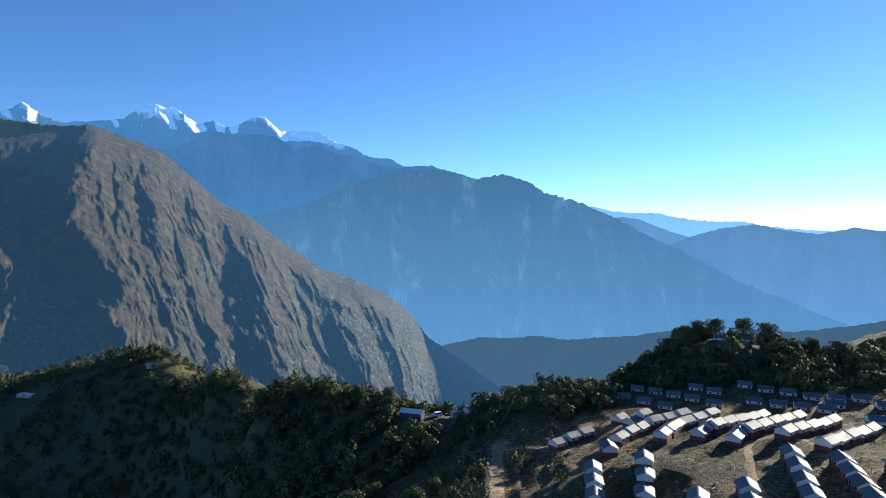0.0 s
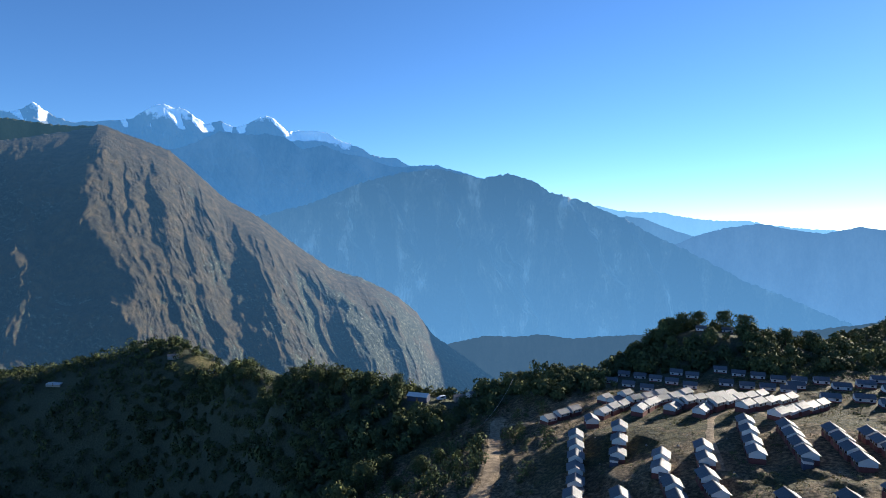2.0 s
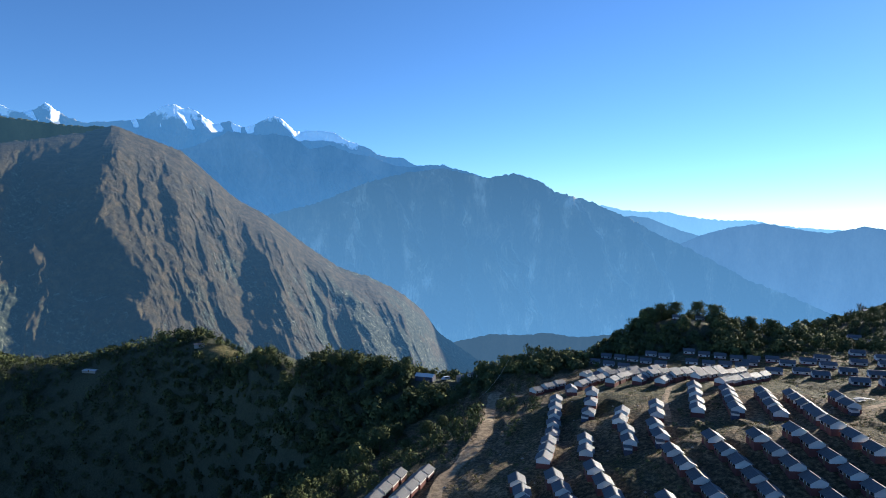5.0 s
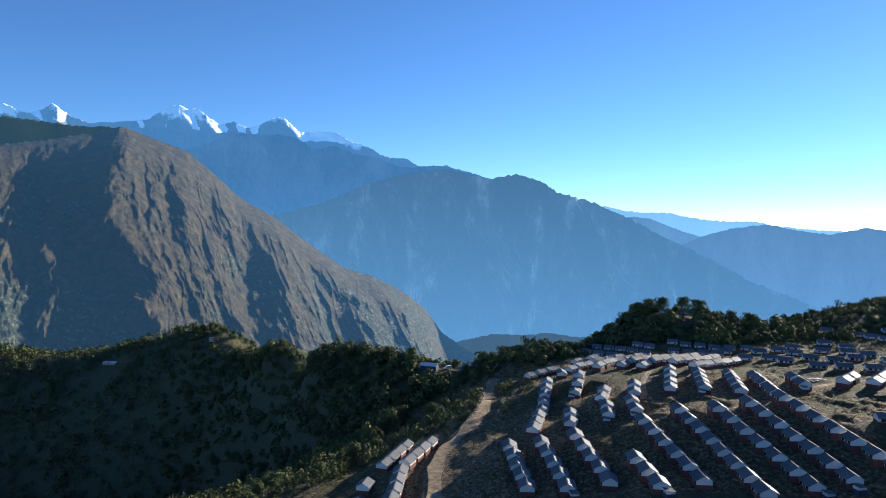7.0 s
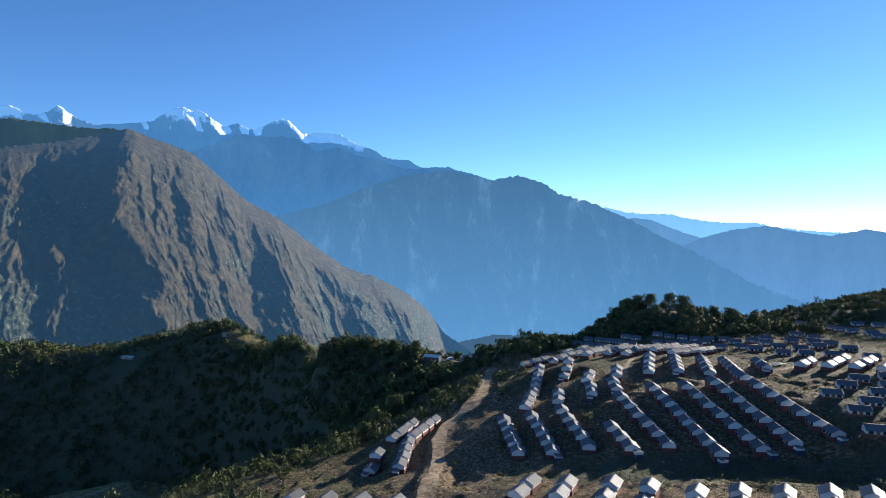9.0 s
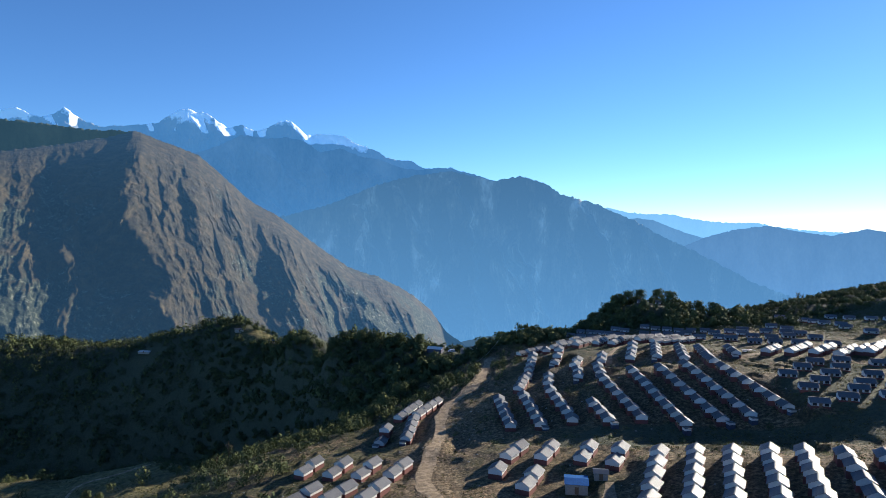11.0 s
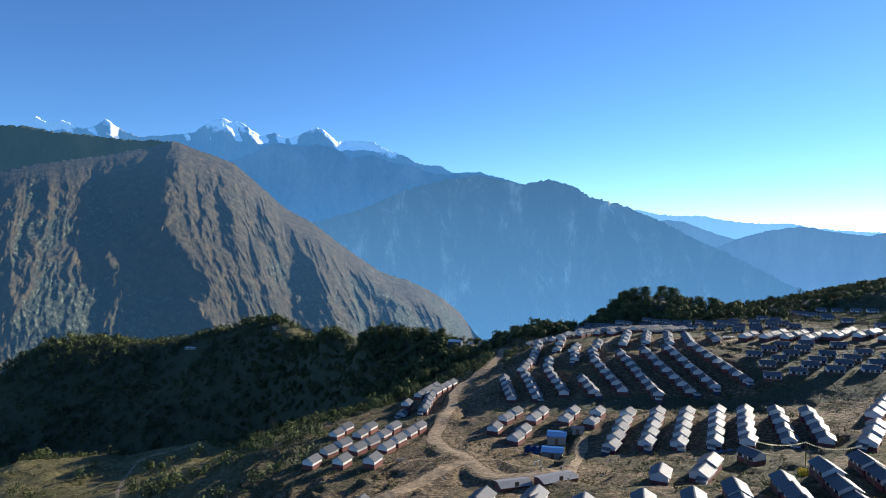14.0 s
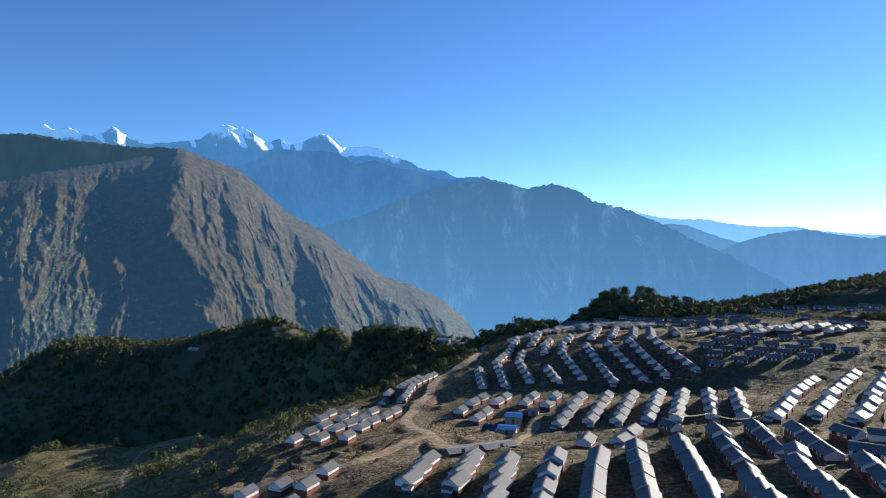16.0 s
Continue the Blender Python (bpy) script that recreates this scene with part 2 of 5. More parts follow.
row(9.4, 151.7, 43.7, -104, 4, 6.47, 0.63)
row(16.6, 141.0, 46.7, -105, 4, 6.50, -0.21)
row(26.7, 137.3, 48.8, -110, 4, 6.45, -0.84)
row(36.7, 138.3, 48.7, -108, 5, 6.50, -0.04)
row(45.4, 140.4, 49.6, -102, 5, 6.49, -0.30)
row(66.5, 174.7, 43.4, -70)
row(56.8, 143.6, 49.4, -102, 6, 6.50, 0.15)
row(66.9, 146.6, 50.6, -97, 4, 6.45, -0.78)
row(58.0, 113.1, 52.4, -102, 3, 6.47, 0.60)
row(79.2, 152.7, 49.9, -96, 3, 6.47, -0.63)
row(85.7, 145.6, 51.3, -96, 3, 6.49, -0.41)
row(75.8, 129.2, 51.9, 65)
row(70.7, 119.5, 53.0, -104, 2, 6.50, -0.02)
row(67.9, 108.3, 53.6, -105, 3, 6.46, 0.72)
row(96.0, 143.8, 51.0, -70)
row(89.0, 127.4, 52.9, -35)
row(81.7, 116.0, 54.1, -104, 2, 6.50, -0.16)
row(-28.5, 169.8, 34.5, 64)
row(-31.8, 158.4, 35.0, 64)
row(-40.0, 165.3, 32.1, 64)
row(-50.1, 168.5, 28.9, 64)
row(-33.1, 143.4, 36.2, 64)
row(136.9, 315.8, 47.7, 38, 2)
row(144.6, 312.0, 48.2, 38, 2)
row(152.5, 318.4, 48.3, 38, 2)
row(152.5, 308.5, 48.6, 38, 2)
row(159.2, 312.7, 48.8, 38, 2)
row(158.3, 301.8, 49.0, 38, 2)
row(165.6, 307.6, 49.2, 38, 2)
row(171.1, 307.5, 49.4, 38, 2)
row(173.1, 304.5, 49.6, 38, 2)
row(182.8, 313.0, 49.9, 38, 2)
row(182.1, 302.4, 50.0, 38, 2)
row(190.2, 306.5, 50.5, 38, 2)
row(187.7, 293.8, 50.5, 38, 2)
row(192.9, 294.8, 50.8, 38, 2)
row(121.9, 279.5, 47.4, -22)
row(119.4, 264.2, 46.7, -22)
row(114.2, 251.3, 45.1, -22)
row(132.0, 286.4, 48.2, -22)
row(126.8, 268.9, 47.7, -22)
row(124.1, 251.8, 46.7, -22)
row(141.6, 292.9, 48.6, -22)
row(135.2, 275.5, 48.5, -22)
row(131.8, 257.0, 47.9, -22)
row(144.5, 282.9, 48.9, -22)
row(137.9, 262.3, 48.5, -22)
row(135.8, 248.4, 47.9, -22)
row(162.0, 286.3, 49.4, -22)
row(146.5, 269.8, 49.1, -22)
row(143.6, 255.5, 48.8, -22)
row(150.9, 261.6, 49.2, -22)
row(146.9, 245.6, 48.7, -22)
row(154.0, 251.8, 49.3, -22)
row(164.9, 259.9, 49.8, -22)
row(167.3, 249.3, 50.1, -22)
row(162.2, 271.3, 49.6, -22)
row(174.9, 379.7, 45.3, -22)
row(155.3, 340.5, 47.3, -22)
row(172.4, 356.7, 47.1, -22)
row(189.3, 384.5, 45.9, -22)
row(177.9, 345.3, 48.2, -22)
row(172.2, 325.4, 48.9, -22)
row(221.5, 441.6, 43.4, -22)
row(220.6, 417.1, 45.2, -22)
row(219.0, 397.0, 46.9, -22)
row(211.8, 370.4, 48.8, -22)
row(208.3, 348.7, 50.3, -22)
row(239.1, 419.6, 46.6, -22)
row(242.0, 408.2, 47.8, -22)
row(244.9, 394.9, 49.3, -22)
row(247.3, 384.5, 50.5, -22)
row(246.0, 366.8, 51.9, -22)
row(261.6, 377.2, 52.6, -22)
row(259.6, 364.7, 53.3, -22)
row(243.0, 345.8, 53.1, -22)
row(209.7, 325.9, 51.4, -22)
row(209.9, 315.0, 51.7, -22)
row(211.4, 306.7, 52.0, -22)
row(100.1, 458.7, 32.2, -28)
row(103.3, 448.8, 33.7, -28)
row(106.2, 439.4, 34.8, -28)
row(91.4, 450.9, 31.2, -28)
row(94.3, 438.9, 32.8, -28)
row(97.2, 427.0, 34.3, -28)
row(116.6, 441.9, 36.5, -28)
row(119.7, 434.6, 37.0, -28)
row(109.2, 430.9, 35.7, -28)
row(111.5, 420.0, 36.7, -28)
row(132.4, 435.1, 38.9, -28)
row(135.9, 427.5, 39.2, -28)
row(139.5, 420.0, 39.9, -28)
row(142.6, 411.8, 40.5, -28)
row(147.4, 406.4, 41.3, -28)
row(153.8, 402.9, 42.0, -28)
row(124.7, 416.7, 38.3, -28)
row(128.1, 408.4, 39.3, -28)
row(132.1, 402.0, 40.2, -28)
row(135.5, 395.2, 41.1, -28)
row(148.3, 481.5, 48.4, -28)
row(158.9, 476.5, 48.4, -28)


row(141.9, 400.5, 41.1, -24)
row(153.0, 391.7, 42.7, -24)
row(161.3, 390.4, 43.5, -24)
row(171.2, 395.6, 43.8, -24)
row(189.7, 399.1, 44.8, -24)
row(145.8, 372.1, 44.1, -24)
row(146.1, 361.8, 45.1, -24)
row(161.9, 379.5, 44.4, -24)
row(158.5, 364.0, 45.6, -24)
row(180.1, 371.1, 46.4, -24)
row(180.8, 361.0, 47.3, -24)
row(148.8, 346.1, 46.6, -24)
row(162.7, 354.9, 46.6, -24)
row(163.3, 335.3, 48.0, -24)
row(216.8, 426.9, 44.1, -24)
row(220.7, 408.4, 45.9, -24)
row(219.2, 383.7, 48.1, -24)
row(137.7, 377.0, 43.2, -24)
row(151.8, 292.3, 49.2, -22)
PL = np.array([p[:3] for p in PLOTS])


def base_height(x, y):
    x, y = np.asarray(x, float), np.asarray(y, float)
    d2 = (x[..., None] / 100 - PTS[:, 0] / 100) ** 2 + (y[..., None] / 100 - PTS[:, 1] / 100) ** 2
    z = spline_kernel(d2) @ WTS[:_n] + WTS[_n] + WTS[_n + 1] * x / 100 + WTS[_n + 2] * y / 100
    away = np.hypot(x - 60, y - 320)
    z = z + (-1150 - z) * smooth(620, 1500, away)
    return z


DZ = PL[:, 2] - base_height(PL[:, 0], PL[:, 1])


# ---- lines of the tracks ----
ROADS = {
    "main": [(40, 433), (36, 428), (31, 405), (24, 370), (14, 347), (4, 329), (0, 310), (-2, 288), (-7, 262), (-10, 240), (-7, 220), (-1, 203), (4, 186), (12, 176), (22, 178)],
    "lower": [(-1, 203), (-12, 190), (-22, 178), (-40, 176), (-60, 184)],
    "street": [(22, 178), (30, 200), (38, 224)],
    "upper": [(36, 428), (46, 420), (52, 404), (60, 414), (68, 424)],
    "terrace": [(74, 330), (80, 346), (87, 359), (96, 372), (108, 366)],
    "east": [(128, 318), (142, 322), (160, 322), (176, 330)],
    "footpath": [(-150, 305), (-162, 330), (-179, 371), (-185, 393), (-186, 406), (-180, 413), (-173, 416), (-165, 423), (-157, 432)],
    "track": [(150, 200), (134, 180), (118, 160), (104, 140)],
}


def spline(points, step=1.5):
    p = np.array(points, float)
    p = np.vstack([2 * p[0] - p[1], p, 2 * p[-1] - p[-2]])
    out = []
    for k in range(1, len(p) - 2):
        n = max(2, int(np.linalg.norm(p[k + 1] - p[k]) / step))
        for t in np.linspace(0, 1, n, endpoint=False):
            out.append(0.5 * ((2 * p[k]) + (p[k + 1] - p[k - 1]) * t + (2 * p[k - 1] - 5 * p[k] + 4 * p[k + 1] - p[k + 2]) * t * t + (3 * p[k] - p[k - 1] - 3 * p[k + 1] + p[k + 2]) * t ** 3))
    out.append(p[-2])
    return np.array(out)


ROAD_LINES = {k: spline(v) for k, v in ROADS.items()}
_all_road = np.vstack(list(ROAD_LINES.values()))


def rough_height(x, y):
    """Bare ground with its banks and roughness, before plots and tracks are levelled; x and y are flat arrays."""
    z = base_height(x, y)
    wood = smooth(0, 60, np.hypot(x - 70, y - 270) - 190)
    z = z + (fbm(x / 45, y / 45, 4, 3) - 0.5) * (2.5 + 4 * wood)
    z = z + (fbm(x / 9, y / 9, 4, 8, 0.55) - 0.5) * 2.9 + (fbm(x / 16 + 0.4 * y / 16, y / 30, 3, 18, 0.5, True) - 0.5) * 2.8
    lumps = fbm(x / 3.4, y / 3.4, 3, 28, 0.6, True)
    z = z + (lumps - 0.55) * 1.5 * smooth(0.35, 0.65, fbm(x / 14, y / 14, 3, 38))
    # banks cut into the open slope
    q = (z + 3.0 * fbm(x / 30, y / 30, 2, 48)) / 2.6
    cut = (np.floor(q) + smooth(0.7, 0.98, q - np.floor(q)) - q) * 2.6
    z = z + cut * 0.9 * (1 - wood) * smooth(0.3, 0.5, fbm(x / 40, y / 40, 2, 58))
    return z


def levelled(line, lift):
    """The heights of a track along its line, evened out and lifted on its bank."""
    z = rough_height(line[:, 0].copy(), line[:, 1].copy())
    k = np.exp(-np.linspace(-2, 2, 15) ** 2)
    return np.convolve(np.pad(z, 7, mode="edge"), k / k.sum(), "valid") + lift


CUT = {"main": (3.5, 1.0), "lower": (2.8, 0.4), "upper": (2.0, 0.2), "terrace": (2.0, 0.1), "east": (2.0, 0.1), "street": (2.2, 0.2), "footpath": (1.2, 0.0), "track": (1.9, 0.1)}
CUT_AT = np.vstack([np.c_[ROAD_LINES[k], levelled(ROAD_LINES[k], up), np.full(len(ROAD_LINES[k]), w)] for k, (w, up) in CUT.items()])


def ground_height(x, y):
    """The ground with its tracks cut level into the slope and its house plots; x and y are flat arrays."""
    z = rough_height(x, y)
    by_road = np.flatnonzero((x > -205) & (x < 195) & (y > 125) & (y < 450))
    for k0 in range(0, len(by_road), 6000):
        near = by_road[k0:k0 + 6000]
        d2 = (x[near][:, None] - CUT_AT[:, 0]) ** 2 + (y[near][:, None] - CUT_AT[:, 1]) ** 2
        at = d2.argmin(1)
        d, wide = np.sqrt(d2[np.arange(len(near)), at]), CUT_AT[at, 3]
        w = np.exp(-(d2 - (d * d)[:, None]) / 9)
        k = 1 - smooth(0, 2.6, d - wide)
        z[near] += ((w @ CUT_AT[:, 2]) / w.sum(1) - z[near]) * k
    inside = np.flatnonzero((np.abs(x - 60) < 330) & (y > 60) & (y < 540))
    for k0 in range(0, len(inside), 15000):
        near = inside[k0:k0 + 15000]
        xn, yn = x[near], y[near]
        d2 = (xn[:, None] - PL[:, 0]) ** 2 + (yn[:, None] - PL[:, 1]) ** 2
        w = np.exp(-d2 / (2 * 9.0 ** 2))
        s = w.sum(1)
        zc = base_height(xn, yn) + (w @ DZ) / (s + 0.05)
        w5 = np.exp(-d2 / (2 * 3.2 ** 2))
        s5 = w5.sum(1)
        pad = (w5 @ PL[:, 2]) / (s5 + 1e-9)
        k = np.clip(s, 0, 1)
        zz = zc + (z[near] - base_height(xn, yn)) * (1 - 0.55 * k)
        k5 = np.clip(s5 * 1.3, 0, 1)
        z[near] = zz + (pad - zz) * k5
    return z


def part(name, bm, mat, parent=None, label="", smoothed=False):
    me = bpy.data.meshes.new(name)
    bm.to_mesh(me)
    bm.free()
    me.materials.append(mat)
    if smoothed:
        me.polygons.foreach_set("use_smooth", [True] * len(me.polygons))
    ob = new(name, me)
    ob.parent = parent
    if label:
        ob["label"] = label
    return ob


def sheet(name, X, Y, Z, mat, smoothed=True, extra=None, turf=None, bare=None):
    """A mesh over a grid of points given as 2D arrays."""
    r, c = X.shape
    me = bpy.data.meshes.new(name)
    idx = np.arange(r * c).reshape(r, c)
    q = np.stack([idx[:-1, :-1], idx[:-1, 1:], idx[1:, 1:], idx[1:, :-1]], -1).reshape(-1, 4)
    me.vertices.add(r * c)
    me.vertices.foreach_set("co", np.stack([X, Y, Z], -1).astype(np.float32).ravel())
    me.loops.add(q.size)
    me.loops.foreach_set("vertex_index", q.ravel().astype(np.int32))
    me.polygons.add(len(q))
    me.polygons.foreach_set("loop_start", np.arange(0, q.size, 4, dtype=np.int32))
    me.polygons.foreach_set("use_smooth", np.full(len(q), smoothed))
    me.update(calc_edges=True)
    me.validate()
    me.materials.append(mat)
    if extra is not None:
        at = me.attributes.new("cover", "FLOAT", "POINT")
        at.data.foreach_set("value", extra.astype(np.float32).ravel())
    for key, values in (("turf", turf), ("bare", bare)):
        if values is not None:
            at = me.attributes.new(key, "FLOAT", "POINT")
            at.data.foreach_set("value", values.astype(np.float32).ravel())
    return new(name, me)


def steps(*runs):
    v = [np.arange(a, b, s) for a, b, s in runs]
    return np.concatenate(v)


# ---- ground ----
def ground_material():
    m, n, l, b = material("hillside", 0.95)
    at = n.new("ShaderNodeAttribute")
    at.attribute_name = "cover"
    fine = noise_node(n, l, 0.9, 6, 0.65)
    broad = noise_node(n, l, 0.13, 7, 0.7)
    soil = ramp(n, l, fine, [(0.32, (0.036, 0.026, 0.015)), (0.49, (0.122, 0.086, 0.046)), (0.66, (0.33, 0.235, 0.135))])
    grass = ramp(n, l, fine, [(0.32, (0.016, 0.018, 0.009)), (0.48, (0.046, 0.045, 0.018)), (0.64, (0.115, 0.1, 0.038)), (0.76, (0.215, 0.175, 0.075))])
    scrub = ramp(n, l, fine, [(0.35, (0.044, 0.052, 0.032)), (0.7, (0.094, 0.1, 0.058))])
    patch = ramp(n, l, mix(n, l, 0.45, broad, noise_node(n, l, 0.035, 5, 0.6)), [(0.42, (0, 0, 0)), (0.5, (1, 1, 1))])
    tuft = ramp(n, l, noise_node(n, l, 0.4, 5, 0.6), [(0.3, (0.05, 0.05, 0.02)), (0.5, (0.135, 0.12, 0.046)), (0.7, (0.25, 0.21, 0.09))])
    # steep banks keep their weeds, level ground is worn bare
    ge, sp = n.new("ShaderNodeNewGeometry"), n.new("ShaderNodeSeparateXYZ")
    l.new(ge.outputs["Normal"], sp.inputs[0])
    steep = n.new("ShaderNodeMapRange")
    for k, v in zip((1, 2, 3, 4), (0.94, 0.76, 0.0, 0.75)):
        steep.inputs[k].default_value = v
    l.new(sp.outputs[2], steep.inputs[0])
    worn = n.new("ShaderNodeAttribute")
    worn.attribute_name = "bare"
    keep = n.new("ShaderNodeMath")
    keep.operation = "SUBTRACT"
    keep.use_clamp = True
    l.new(patch, keep.inputs[0])
    l.new(worn.outputs["Fac"], keep.inputs[1])
    open_ = mix(n, l, keep.outputs[0], soil, grass)
    open_ = mix(n, l, steep.outputs[0], open_, ramp(n, l, fine, [(0.35, (0.022, 0.022, 0.011)), (0.6, (0.055, 0.046, 0.022)), (0.8, (0.11, 0.085, 0.047))]))
    tu = n.new("ShaderNodeAttribute")
    tu.attribute_name = "turf"
    open_ = mix(n, l, tu.outputs["Fac"], open_, tuft)
    wooded = n.new("ShaderNodeMapRange")
    wooded.inputs[1].default_value, wooded.inputs[2].default_value = 0.45, 0.75
    l.new(at.outputs["Fac"], wooded.inputs[0])
    l.new(mix(n, l, wooded.outputs[0], open_, scrub), b.inputs["Base Color"])
    bump(n, l, b, noise_node(n, l, 0.3, 9, 0.72), 0.78, 2.6)
    return m


EDGE_X = [-420, -340, -276, -215, -163, -130, -92, -60, -28, 0, 20, 45]      # where the open spur ends and the woods begin
EDGE_Y = [430, 452, 472, 466, 464, 425, 352, 345, 366, 385, 410, 440]


def wooded(x, y):
    """1 in the woods, 0 on the open spur."""
    spur = np.maximum.reduce([
        1 - smooth(0, 40, np.hypot((x - 75) / 1.0, (y - 255) / 1.05) - 150),
        1 - smooth(0, 25, np.hypot(x + 40, (y - 215)) - 85),
        1 - smooth(0, 20, np.hypot(x - 30, (y - 395) / 1.2) - 38)])
    spur = np.maximum(spur, (x < 45) * (1 - smooth(-6, 14, y - np.interp(x, EDGE_X, EDGE_Y))))
    spur = np.maximum(spur, 1.3 * (np.hypot((x + 146) / 20, (y - 678) / 12) < 1))        # the grassy meadow on the ridge
    return np.clip(1 - spur + (fbm(x / 25, y / 25, 3, 5) - 0.5) * 0.7, 0, 1)


def weedy_shade(x, y):
    """1 where weeds and bushes fill the hollow above the middle rows and the terraces behind it; the ground is also
    coloured dark there for shade.
    """
    hollow = 1 - smooth(6, 16, np.abs(y - np.interp(x, [52, 70, 92, 108, 125], [258, 254, 244, 238, 234])) + 0.4 * np.abs(x - np.clip(x, 52, 130)))
    terrace = (1 - smooth(0.75, 1.1, np.hypot((x - 146) / 36, (y - 262) / 34)))
    return np.clip(np.maximum(hollow, terrace) * (0.65 + 0.8 * fbm(x / 9, y / 9, 3, 15)), 0, 1)


gx = np.concatenate([-5200 + 4800 * (1 - np.linspace(1, 0, 26) ** 1.8)[:-1], steps((-400, -120, 4.5), (-120, 235, 1.12), (235, 420, 4.5)), 420 + 4800 * np.linspace(0, 1, 26) ** 1.8])
gy = np.concatenate([steps((-3000, -200, 400), (-200, 80, 10), (80, 440, 1.12), (440, 780, 4.5)), 780 + 4300 * np.linspace(0, 1, 26) ** 1.8])
GX, GY = np.meshgrid(gx, gy)
GZ = ground_height(GX.ravel().copy(), GY.ravel().copy()).reshape(GX.shape)
open_lines = np.vstack([ROAD_LINES[k][::3] for k in ("main", "lower", "upper")])
BARE = np.zeros_like(GX)
close = (np.abs(GX - 20) < 110) & (GY > 150) & (GY < 450)
BARE[close] = [np.sqrt(((open_lines - p) ** 2).sum(1).min()) for p in np.c_[GX[close], GY[close]]]
BARE[close] = smooth(26, 5, BARE[close] + 16 * (fbm(GX[close] / 9, GY[close] / 9, 3, 88) - 0.5)) * 0.95
# earth worn bare between the houses of the upper rows
plots_at = np.array([p[:2] for p in PLOTS])
among = (GX > 5) & (GX < 135) & (GY > 195) & (GY < 350)
worn = np.array([np.sqrt(((plots_at - p) ** 2).sum(1).min()) for p in np.c_[GX[among], GY[among]]])
BARE[among] = np.maximum(BARE[among], 0.75 * smooth(13, 5, worn + 9 * (fbm(GX[among] / 8, GY[among] / 8, 3, 98) - 0.5)))
# cover: woods, weeds, and shade painted dark into the hollow and terraces
ground = sheet("ground", GX, GY, GZ, ground_material(), extra=np.maximum(wooded(GX, GY), weedy_shade(GX, GY)), turf=np.clip(np.maximum(smooth(-55, -105, GX), 0) * (0.55 + 0.9 * (fbm(GX / 12, GY / 20, 3, 68) - 0.25)), 0, 1), bare=BARE)
tagged(ground, "brown terraced hillside with dry grass and bare earth", "ground", kind="structure")


def ground_at(x, y):
    """The height of the ground sheet at one place."""
    i, j = int(np.clip(np.searchsorted(gy, y) - 1, 0, len(gy) - 2)), int(np.clip(np.searchsorted(gx, x) - 1, 0, len(gx) - 2))
    u, v = (x - gx[j]) / (gx[j + 1] - gx[j]), (y - gy[i]) / (gy[i + 1] - gy[i])
    return float((GZ[i, j] * (1 - u) + GZ[i, j + 1] * u) * (1 - v) + (GZ[i + 1, j] * (1 - u) + GZ[i + 1, j + 1] * u) * v)


# ---- mountains ----
EYE = (-15.0, 105.0, 101.0)


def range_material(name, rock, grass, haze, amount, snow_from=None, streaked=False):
    """Far slopes: rock and grass, with the blue air haze painted on as the surface's own emission."""
    m, n, l, b = material(name, 0.95)
    f = noise_node(n, l, 0.004, 6, 0.62, stretch=(1, 1, 0.45))
    c = ramp(n, l, f, [(0.38, rock), (0.68, grass)])
    if streaked:
        slides = noise_node(n, l, 0.007, 5, 0.6, stretch=(1, 1, 0.4))
        c = ramp(n, l, slides, [(0.48, rock), (0.59, tuple(0.3 * v for v in grass)), (0.72, grass)])
    if snow_from:
        at = n.new("ShaderNodeAttribute")
        at.attribute_name = "cover"
        ad = n.new("ShaderNodeMath")
        ad.operation = "MULTIPLY_ADD"
        ad.inputs[1].default_value = 0.4
        l.new(noise_node(n, l, 0.02, 6, 0.62), ad.inputs[0])
        l.new(at.outputs["Fac"], ad.inputs[2])
        mr = n.new("ShaderNodeMapRange")
        mr.inputs[1].default_value, mr.inputs[2].default_value = snow_from - 0.03, snow_from + 0.05
        l.new(ad.outputs[0], mr.inputs[0])
        c = mix(n, l, mr.outputs[0], c, (0.85, 0.87, 0.9))
    l.new(c, b.inputs["Base Color"])
    bump(n, l, b, noise_node(n, l, 0.02, 6, 0.6), 0.6, 12)
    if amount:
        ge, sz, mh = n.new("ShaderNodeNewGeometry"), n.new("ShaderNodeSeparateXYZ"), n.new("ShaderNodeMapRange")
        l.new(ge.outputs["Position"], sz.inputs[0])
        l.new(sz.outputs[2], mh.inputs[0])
        for k, v in zip((1, 2, 3, 4), (-700, 450, amount * 1.55, amount * 0.84)):       # painted haze glows stronger towards the valley
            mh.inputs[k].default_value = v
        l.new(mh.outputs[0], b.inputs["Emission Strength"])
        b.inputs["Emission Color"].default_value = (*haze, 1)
    return m


def streaks(u, along, octaves, seed, gain=0.55):
    """Ridged noise drawn out along the fall of the slope, sharp at the spurs."""
    total, amp, norm = 0, 1.0, 0
    for k in range(octaves):
        w = u * 2.1 ** k + 0.35 * (value_noise(u * 1.9 ** k + 5, along * 2.0 * 1.8 ** k, seed + 50 + k) - 0.5)
        v = 1 - np.abs(2 * value_noise(w + 13.7 * k, along * 1.75 ** k + 7.1 * k, seed + k) - 1)
        total, norm, amp = total + amp * v, norm + amp, amp * gain
    return total / norm


